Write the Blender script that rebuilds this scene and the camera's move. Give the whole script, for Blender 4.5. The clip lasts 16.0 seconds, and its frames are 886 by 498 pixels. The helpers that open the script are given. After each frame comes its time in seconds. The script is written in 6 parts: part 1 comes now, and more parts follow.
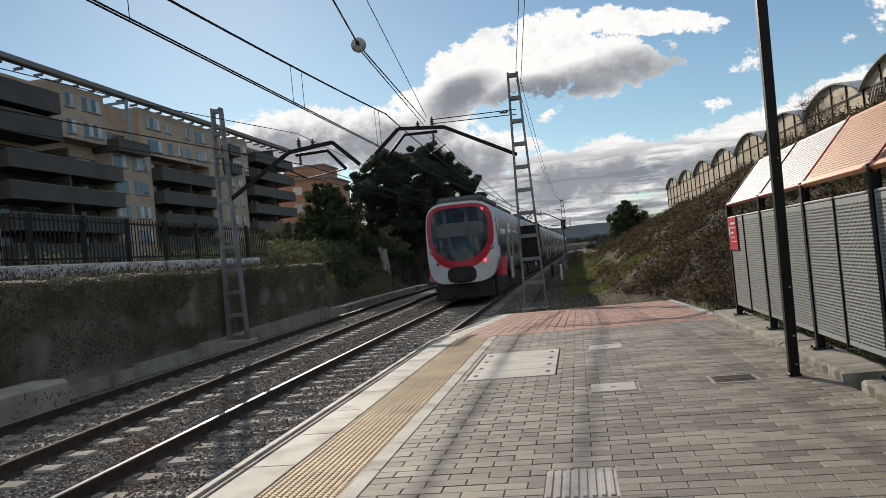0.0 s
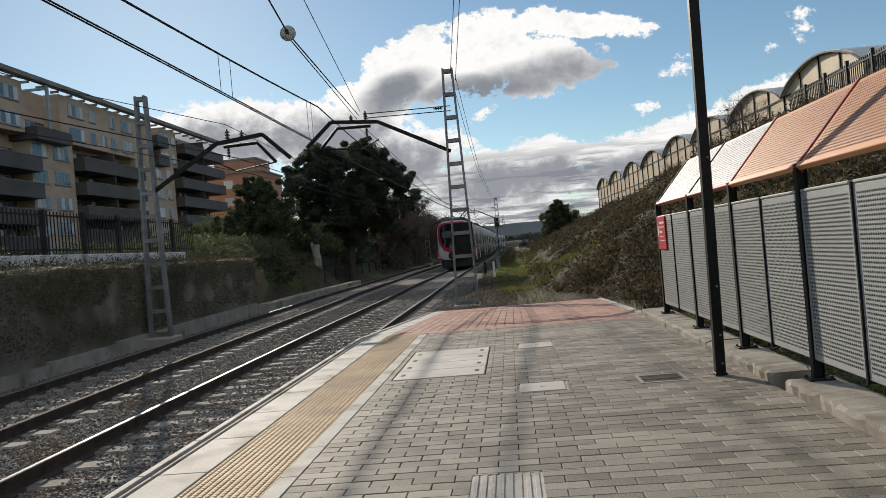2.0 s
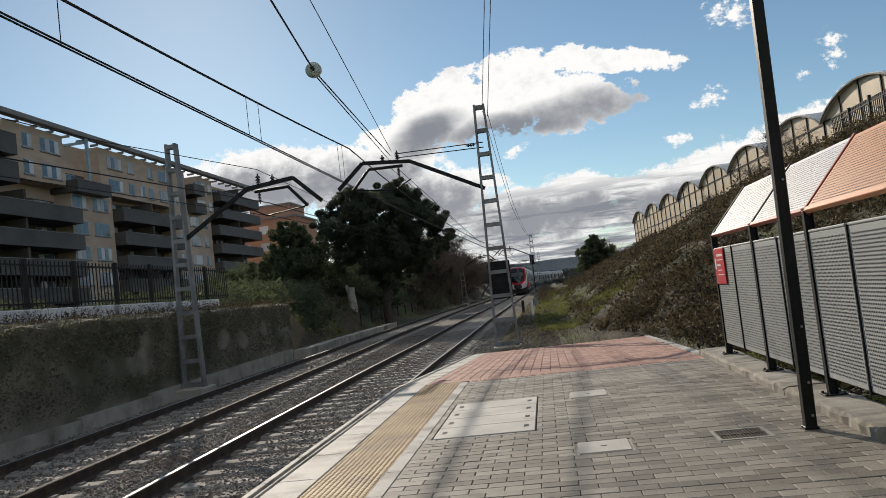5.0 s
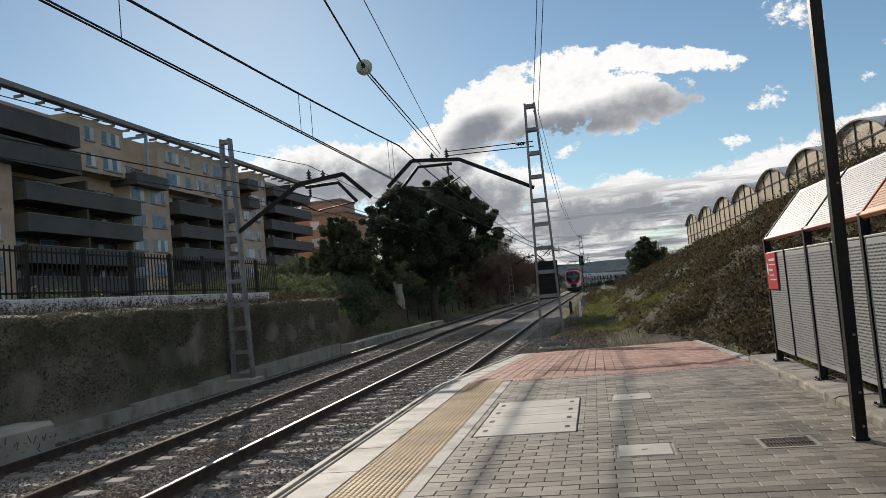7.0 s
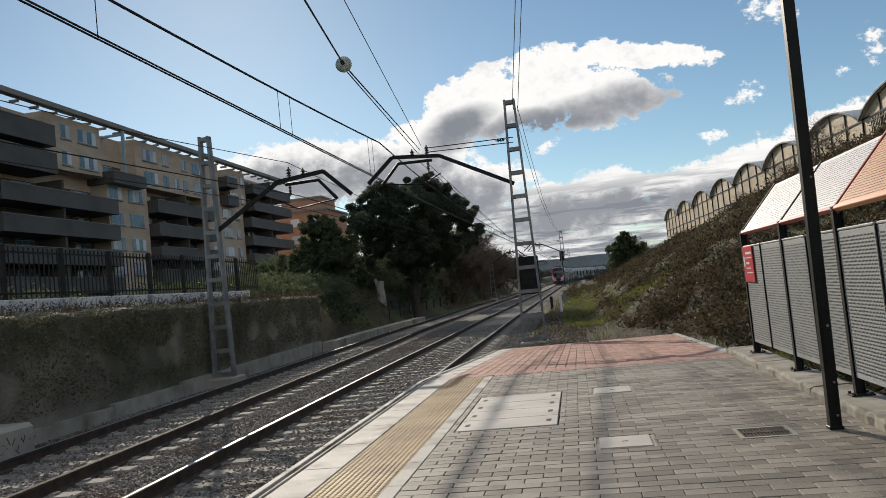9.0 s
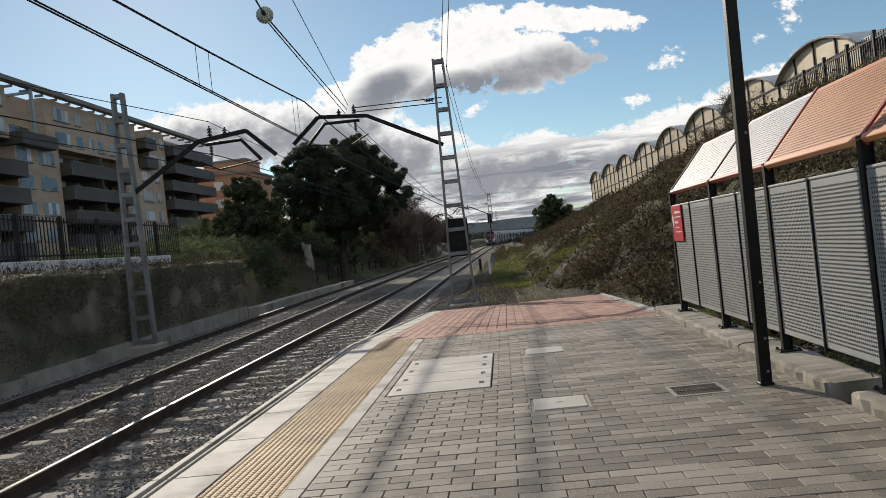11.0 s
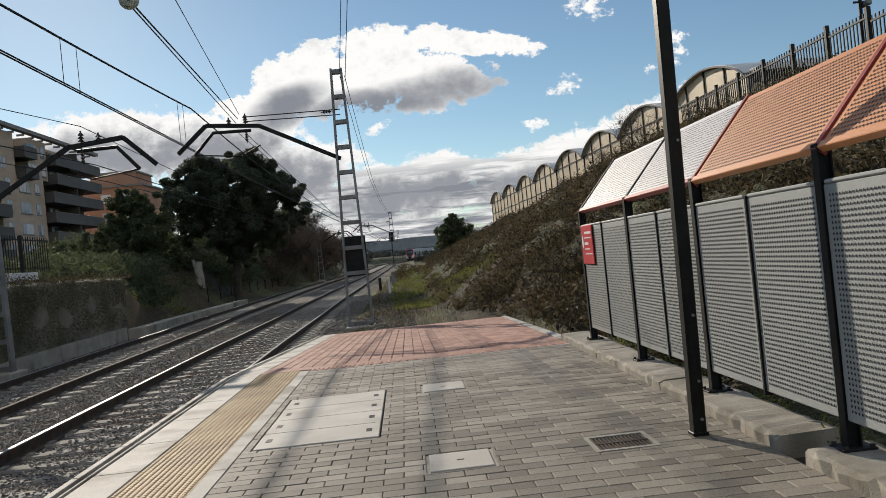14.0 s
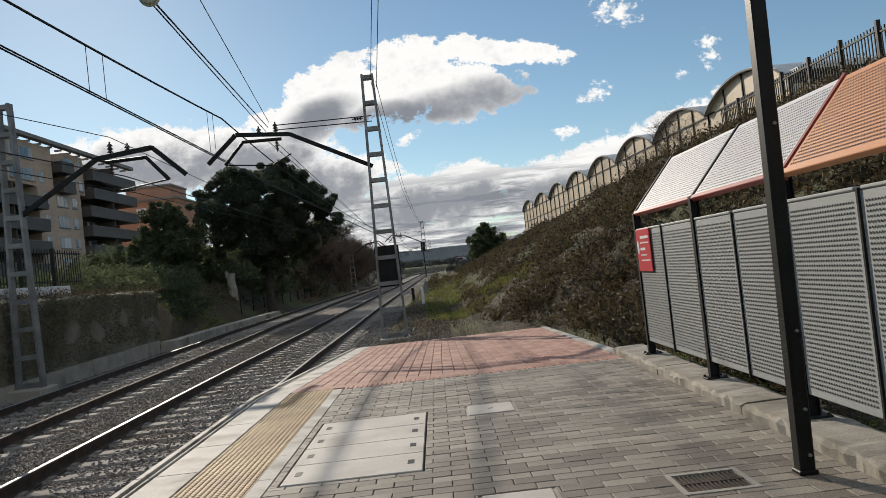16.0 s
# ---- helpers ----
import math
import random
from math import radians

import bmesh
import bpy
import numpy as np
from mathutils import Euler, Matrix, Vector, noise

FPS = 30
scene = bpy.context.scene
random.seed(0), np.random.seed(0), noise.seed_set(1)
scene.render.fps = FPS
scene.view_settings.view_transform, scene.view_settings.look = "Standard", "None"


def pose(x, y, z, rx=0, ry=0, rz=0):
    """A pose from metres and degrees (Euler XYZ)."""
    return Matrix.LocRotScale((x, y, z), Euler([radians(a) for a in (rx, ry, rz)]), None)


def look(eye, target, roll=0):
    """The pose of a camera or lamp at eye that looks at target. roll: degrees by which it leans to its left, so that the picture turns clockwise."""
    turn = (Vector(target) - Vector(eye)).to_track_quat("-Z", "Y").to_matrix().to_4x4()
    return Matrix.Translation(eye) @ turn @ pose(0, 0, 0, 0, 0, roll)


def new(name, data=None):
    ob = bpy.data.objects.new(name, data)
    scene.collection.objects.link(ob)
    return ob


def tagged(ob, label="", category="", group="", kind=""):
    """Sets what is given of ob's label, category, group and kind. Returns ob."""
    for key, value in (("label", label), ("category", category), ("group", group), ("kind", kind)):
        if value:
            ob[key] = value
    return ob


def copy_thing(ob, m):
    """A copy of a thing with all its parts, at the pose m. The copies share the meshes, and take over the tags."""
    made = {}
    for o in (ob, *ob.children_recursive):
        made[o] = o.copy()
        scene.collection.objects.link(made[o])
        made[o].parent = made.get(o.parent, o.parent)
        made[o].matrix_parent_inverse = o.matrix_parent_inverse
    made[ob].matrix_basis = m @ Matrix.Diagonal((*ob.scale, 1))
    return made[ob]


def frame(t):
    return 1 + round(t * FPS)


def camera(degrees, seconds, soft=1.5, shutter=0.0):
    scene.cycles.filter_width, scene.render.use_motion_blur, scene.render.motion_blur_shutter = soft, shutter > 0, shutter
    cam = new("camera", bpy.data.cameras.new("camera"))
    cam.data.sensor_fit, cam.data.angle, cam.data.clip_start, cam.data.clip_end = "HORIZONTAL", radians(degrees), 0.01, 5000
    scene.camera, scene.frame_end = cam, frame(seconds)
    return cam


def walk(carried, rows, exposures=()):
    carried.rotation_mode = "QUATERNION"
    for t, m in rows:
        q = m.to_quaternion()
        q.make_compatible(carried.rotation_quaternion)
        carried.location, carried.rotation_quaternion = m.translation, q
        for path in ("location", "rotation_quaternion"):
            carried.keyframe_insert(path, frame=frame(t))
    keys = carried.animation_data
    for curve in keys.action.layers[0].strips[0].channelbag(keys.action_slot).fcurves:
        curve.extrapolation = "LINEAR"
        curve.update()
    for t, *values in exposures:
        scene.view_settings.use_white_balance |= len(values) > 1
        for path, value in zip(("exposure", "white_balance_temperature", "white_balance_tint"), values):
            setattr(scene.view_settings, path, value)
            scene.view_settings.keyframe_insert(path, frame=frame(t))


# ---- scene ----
cam = camera(59.5, 16.0, soft=0.6)
PATH = [
    (0, (0.342, 0.052, 1.117), (0.005, 2.023, 1.144), -5.7),
    (0.5, (0.339, 0.063, 1.109), (0.045, 2.041, 1.131), -5.5),
    (1, (0.367, 0.11, 1.104), (0.117, 2.095, 1.12), -5.5),
    (1.5, (0.405, 0.162, 1.11), (0.178, 2.149, 1.122), -5.3),
    (2, (0.361, 0.246, 1.107), (0.191, 2.238, 1.11), -5.1),
    (2.5, (0.296, 0.362, 1.109), (0.253, 2.362, 1.104), -6.2),
    (3, (0.339, 0.486, 1.112), (0.321, 2.486, 1.106), -7.9),
    (3.5, (0.39, 0.588, 1.128), (0.33, 2.587, 1.13), -7.7),
    (4, (0.351, 0.692, 1.132), (0.288, 2.691, 1.136), -7.4),
    (4.5, (0.284, 0.805, 1.152), (0.225, 2.803, 1.222), -7.8),
    (4.7, (0.265, 0.856, 1.15), (0.094, 2.846, 1.254), -7.6),
    (6.8, (0.299, 0.858, 1.133), (-0.08, 2.817, 1.258), -5.3),
    (7, (0.302, 0.851, 1.134), (-0.07, 2.812, 1.256), -5.3),
    (7.5, (0.297, 0.851, 1.135), (-0.051, 2.817, 1.252), -5.3),
    (8, (0.301, 0.823, 1.133), (-0.04, 2.79, 1.248), -5.7),
    (8.5, (0.309, 0.819, 1.133), (-0.032, 2.787, 1.246), -5.9),
    (9, (0.308, 0.818, 1.131), (-0.017, 2.788, 1.239), -5.9),
    (9.5, (0.29, 0.813, 1.127), (-0.018, 2.788, 1.203), -5.6),
    (10, (0.255, 0.821, 1.118), (0.008, 2.805, 1.144), -5.5),
    (10.2, (0.256, 0.846, 1.115), (0.045, 2.835, 1.12), -5.6),
    (12.3, (0.305, 1.545, 1.108), (0.169, 3.541, 1.099), -6.6),
    (12.5, (0.349, 1.622, 1.114), (0.201, 3.616, 1.112), -6.5),
    (13, (0.391, 1.73, 1.121), (0.206, 3.722, 1.12), -5.9),
    (13.5, (0.359, 1.842, 1.129), (0.264, 3.84, 1.142), -5.9),
    (14, (0.322, 1.967, 1.126), (0.425, 3.964, 1.141), -5.8),
    (14.5, (0.339, 2.138, 1.11), (0.473, 4.134, 1.111), -6.0),
    (15, (0.362, 2.27, 1.131), (0.413, 4.27, 1.14), -5.7),
    (15.5, (0.297, 2.418, 1.134), (0.329, 4.418, 1.159), -6.3),
    (16, (0.246, 2.585, 1.127), (0.271, 4.584, 1.175), -6.4),
]
walk(cam, [(t, look(eye, target, roll)) for t, eye, target, roll in PATH])


# ---------------------------------------------------------------- light
SUN_WAY = Vector((-0.45, 1.0, 0.46)).normalized()
SUN_ELEV = math.asin(SUN_WAY.z)


def build_world():
    world = bpy.data.worlds.new("sky")
    scene.world = world
    world.use_nodes = True
    nt = world.node_tree
    nt.nodes.clear()
    N, L = nt.nodes.new, nt.links.new

    def m(op, a, b=None, c=None):
        n = N("ShaderNodeMath")
        n.operation = op
        for i, v in enumerate((a, b, c)):
            if v is None:
                continue
            if isinstance(v, (int, float)):
                n.inputs[i].default_value = v
            else:
                L(v, n.inputs[i])
        return n.outputs[0]

    def step(v, lo, hi):
        n = N("ShaderNodeMapRange")
        n.interpolation_type = "SMOOTHSTEP"
        L(v, n.inputs[0])
        n.inputs[1].default_value, n.inputs[2].default_value = lo, hi
        return n.outputs[0]

    sky = N("ShaderNodeTexSky")
    sky.sky_type = "NISHITA"
    sky.sun_disc = False
    sky.sun_elevation = SUN_ELEV
    sky.sun_rotation = math.atan2(SUN_WAY.x, SUN_WAY.y)
    sky.altitude, sky.air_density, sky.dust_density, sky.ozone_density = 700, 1.0, 0.22, 1.0
    tc = N("ShaderNodeTexCoord")
    sep = N("ShaderNodeSeparateXYZ")
    L(tc.outputs["Generated"], sep.inputs[0])
    x, y, z = sep.outputs
    ahead = m("MAXIMUM", m("ABSOLUTE", y), 0.15)
    u, v = m("DIVIDE", x, ahead), m("DIVIDE", z, ahead)
    comb = N("ShaderNodeCombineXYZ")
    L(u, comb.inputs[0])
    L(v, comb.inputs[1])

    def fbm(scale, detail, sx=1.0, sy=1.0, off=0.0, rough=0.6):
        mp = N("ShaderNodeMapping")
        mp.inputs["Scale"].default_value = (sx, sy, 1)
        mp.inputs["Location"].default_value = (off, off * 0.7, 0)
        L(comb.outputs[0], mp.inputs[0])
        n = N("ShaderNodeTexNoise")
        n.inputs["Scale"].default_value, n.inputs["Detail"].default_value = scale, detail
        n.inputs["Roughness"].default_value = rough
        L(mp.outputs[0], n.inputs[0])
        return n.outputs[0]

    billow = fbm(32, 13, 1, 1.2, 3.1, 0.66)
    ragged = m("SUBTRACT", billow, 0.5)
    swell = m("SUBTRACT", fbm(9, 5, 1, 1.3, 12.0, 0.5), 0.5)

    def puff(cu, cv, ru, rv, tilt=0.0):
        du, dv = m("SUBTRACT", u, cu), m("SUBTRACT", v, cv)
        dv = m("SUBTRACT", dv, m("MULTIPLY", du, tilt))
        a, b = m("DIVIDE", du, ru), m("DIVIDE", dv, rv)
        return m("SUBTRACT", 1.0, m("ADD", m("MULTIPLY", a, a), m("MULTIPLY", b, b)))

    def union(items):
        r = items[0]
        for i in items[1:]:
            r = m("MAXIMUM", r, i)
        return r

    def add(a, b, k):
        return m("ADD", a, m("MULTIPLY", b, k))

    def bank(drop, shrink):
        return union([puff(cu, cv - drop, ru * shrink, rv * shrink, tilt) for cu, cv, ru, rv, tilt in (
            (-0.34, 0.178, 0.15, 0.048, -0.05), (-0.22, 0.168, 0.13, 0.05, -0.05), (-0.12, 0.13, 0.1, 0.05, -0.1), (0.0, 0.088, 0.17, 0.042, 0.0),
            (0.06, 0.098, 0.08, 0.038, 0.0), (0.16, 0.09, 0.1, 0.038, 0.1), (-0.6, 0.13, 0.25, 0.05, 0.0))])

    # one great cumulus with a streamer, low banks beneath it, and a few scraps
    great = union([puff(0.0, 0.243, 0.115, 0.052, -0.03), puff(-0.1, 0.235, 0.085, 0.05, 0.12), puff(0.07, 0.217, 0.08, 0.029, 0.12), puff(0.11, 0.27, 0.1, 0.017, -0.12),
                   puff(0.02, 0.279, 0.09, 0.025, -0.02), puff(-0.16, 0.208, 0.075, 0.03, 0.1)])
    white = union([puff(0.25, 0.115, 0.11, 0.04, 0.28), puff(0.4, 0.14, 0.14, 0.055, 0.1)])
    scraps = union([puff(-0.016, 0.171, 0.022, 0.008, 0.5), puff(0.19, 0.156, 0.02, 0.009), puff(0.231, 0.204, 0.024, 0.013, 0.1), puff(0.27, 0.307, 0.036, 0.02, -0.1),
                    puff(0.346, 0.217, 0.01, 0.007), puff(0.385, 0.245, 0.016, 0.024)])
    great = step(add(add(great, ragged, 3.3), swell, 1.3), 0.0, 0.3)
    banks = step(add(add(m("MAXIMUM", bank(0.0, 1.0), white), ragged, 3.1), swell, 1.2), 0.0, 0.4)
    scraps = step(add(scraps, m("SUBTRACT", fbm(70, 8, 1, 1.2, 5.0, 0.65), 0.5), 6.5), 0.1, 1.3)
    streaks = fbm(9, 7, 0.8, 6.0, 8.0, 0.6)
    low = m("MULTIPLY", step(streaks, 0.28, 0.46), m("SUBTRACT", 1.0, step(v, 0.075, 0.12)))
    low = m("MULTIPLY", low, step(v, -0.02, 0.02))
    cover = m("MAXIMUM", m("MAXIMUM", great, banks), m("MAXIMUM", scraps, low))
    front = step(y, 0.05, 0.2)
    cover = m("MULTIPLY", cover, front)
    # unseen broken cumulus, added over the rest of the sky to brighten shaded sides
    high = m("ADD", m("MAXIMUM", z, 0.0), 0.18)
    dome = N("ShaderNodeCombineXYZ")
    L(m("DIVIDE", x, high), dome.inputs[0])
    L(m("DIVIDE", y, high), dome.inputs[1])
    field = N("ShaderNodeTexNoise")
    field.inputs["Scale"].default_value, field.inputs["Detail"].default_value = 1.1, 7
    L(dome.outputs[0], field.inputs[0])
    rest = m("MULTIPLY", m("MULTIPLY", step(field.outputs[0], 0.48, 0.6), m("SUBTRACT", 1.0, front)), step(z, 0.01, 0.06))
    cover = m("MAXIMUM", cover, rest)
    # bellies are grey, sunward rims are bright
    inner = union([puff(0.062, 0.213, 0.105, 0.028, 0.08), puff(-0.02, 0.203, 0.13, 0.022, 0.06), puff(-0.13, 0.206, 0.055, 0.028, 0.2)])
    inner = step(add(add(inner, ragged, 0.9), swell, 2.2), -0.45, 1.05)
    inner2 = m("MULTIPLY", step(add(add(bank(0.015, 0.93), ragged, 2.0), swell, 2.4), -0.15, 1.1), 0.92)
    inner3 = m("MULTIPLY", step(fbm(11, 6, 0.7, 7.0, 21.0), 0.38, 0.6), m("SUBTRACT", 1.0, step(v, 0.09, 0.14)))
    shade = m("MULTIPLY", m("MAXIMUM", inner, m("MAXIMUM", inner2, inner3)), front)
    shade = m("MAXIMUM", shade, m("MULTIPLY", step(billow, 0.48, 0.74), 0.25))
    tone = N("ShaderNodeMixRGB")
    L(shade, tone.inputs[0])
    tone.inputs[1].default_value = (CLOUD, CLOUD * 0.99, CLOUD * 0.97, 1)
    tone.inputs[2].default_value = (CLOUD * 0.25, CLOUD * 0.265, CLOUD * 0.3, 1)
    mix = N("ShaderNodeMixRGB")
    L(cover, mix.inputs[0])
    tint = N("ShaderNodeMixRGB")
    tint.blend_type = "MULTIPLY"
    tint.inputs[0].default_value = 1.0
    L(sky.outputs[0], tint.inputs[1])
    tint.inputs[2].default_value = (0.88, 1.0, 1.02, 1)
    L(tint.outputs[0], mix.inputs[1])
    L(tone.outputs[0], mix.inputs[2])
    bg = N("ShaderNodeBackground")
    bg.inputs[1].default_value = SKY
    L(mix.outputs[0], bg.inputs[0])
    L(bg.outputs[0], N("ShaderNodeOutputWorld").inputs[0])


SKY, CLOUD = 0.089, 11.2
build_world()
sun = new("sun", bpy.data.lights.new("sun", "SUN"))
sun.data.energy, sun.data.angle, sun.data.color = 4.1, radians(0.45), (1.0, 0.89, 0.74)
sun.matrix_world = look((0, 0, 30), Vector((0, 0, 30)) - SUN_WAY)


# ---------------------------------------------------------------- materials
def mat(name, dark, light, rough=0.8, scale=3.0, fine=60.0, bump=0.3, metal=0.0, spread=0.5, island=0.0, objects=0.0, stain=None, stretch=(1, 1, 1), depth=0.01, thin=0.0):
    """Two-scale procedural surface: broad mottling between two colours, fine grain and relief, and per-piece variation."""
    ma = bpy.data.materials.new(name)
    ma.use_nodes = True
    nt = ma.node_tree
    N, L = nt.nodes.new, nt.links.new
    b = nt.nodes["Principled BSDF"]
    geo = N("ShaderNodeNewGeometry")
    mp = N("ShaderNodeMapping")
    mp.inputs["Scale"].default_value = stretch
    L(geo.outputs["Position"] if objects == 0 else N("ShaderNodeTexCoord").outputs["Object"], mp.inputs[0])
    n1, n2 = N("ShaderNodeTexNoise"), N("ShaderNodeTexNoise")
    for n, s, d in ((n1, scale, 5), (n2, fine, 4)):
        n.inputs["Scale"].default_value, n.inputs["Detail"].default_value = s, d
        L(mp.outputs[0], n.inputs[0])
    mx = N("ShaderNodeMath")
    mx.operation = "MULTIPLY_ADD"
    L(n1.outputs[0], mx.inputs[0])
    mx.inputs[1].default_value = 1.0
    h = N("ShaderNodeMath")
    h.operation = "MULTIPLY_ADD"
    L(n2.outputs[0], h.inputs[0])
    h.inputs[1].default_value, h.inputs[2].default_value = spread, -spread * 0.5
    L(h.outputs[0], mx.inputs[2])
    fac = mx.outputs[0]
    if island or objects:
        a = N("ShaderNodeMath")
        a.operation = "MULTIPLY_ADD"
        L(geo.outputs["Random Per Island"] if island else N("ShaderNodeObjectInfo").outputs["Random"], a.inputs[0])
        a.inputs[1].default_value = island or objects
        L(fac, a.inputs[2])
        c = N("ShaderNodeMath")
        c.operation = "SUBTRACT"
        L(a.outputs[0], c.inputs[0])
        c.inputs[1].default_value = (island or objects) * 0.5
        fac = c.outputs[0]
    ramp = N("ShaderNodeValToRGB")
    ramp.color_ramp.elements[0].position, ramp.color_ramp.elements[1].position = 0.28, 0.72
    ramp.color_ramp.elements[0].color, ramp.color_ramp.elements[1].color = (*dark, 1), (*light, 1)
    L(fac, ramp.inputs[0])
    col = ramp.outputs[0]
    if stain:
        n3 = N("ShaderNodeTexNoise")
        n3.inputs["Scale"].default_value, n3.inputs["Detail"].default_value = stain[1], 6
        L(geo.outputs["Position"], n3.inputs[0])
        r3 = N("ShaderNodeMapRange")
        r3.inputs[1].default_value, r3.inputs[2].default_value = stain[2], stain[3]
        L(n3.outputs[0], r3.inputs[0])
        ms = N("ShaderNodeMixRGB")
        L(r3.outputs[0], ms.inputs[0])
        L(col, ms.inputs[1])
        ms.inputs[2].default_value = (*stain[0], 1)
        col = ms.outputs[0]
    L(col, b.inputs["Base Color"])
    b.inputs["Roughness"].default_value, b.inputs["Metallic"].default_value = rough, metal
    if thin:
        tl = N("ShaderNodeBsdfTranslucent")
        L(col, tl.inputs[0])
        ms = N("ShaderNodeMixShader")
        ms.inputs[0].default_value = thin
        L(b.outputs[0], ms.inputs[1])
        L(tl.outputs[0], ms.inputs[2])
        L(ms.outputs[0], nt.nodes["Material Output"].inputs[0])
    if bump:
        bp = N("ShaderNodeBump")
        bp.inputs["Strength"].default_value, bp.inputs["Distance"].default_value = bump, depth
        L(n2.outputs[0], bp.inputs["Height"])
        L(bp.outputs[0], b.inputs["Normal"])
    return ma


def glow(name, colour, strength):
    ma = bpy.data.materials.new(name)
    ma.use_nodes = True
    b = ma.node_tree.nodes["Principled BSDF"]
    b.inputs["Base Color"].default_value = (*colour, 1)
    b.inputs["Emission Color"].default_value = (*colour, 1)
    b.inputs["Emission Strength"].default_value = strength
    return ma


def glossy(name, colour, rough, metal=0.0):
    return mat(name, [c * 0.8 for c in colour], [min(1, c * 1.15) for c in colour], rough, 1.5, 30, 0.02, metal, 0.3)


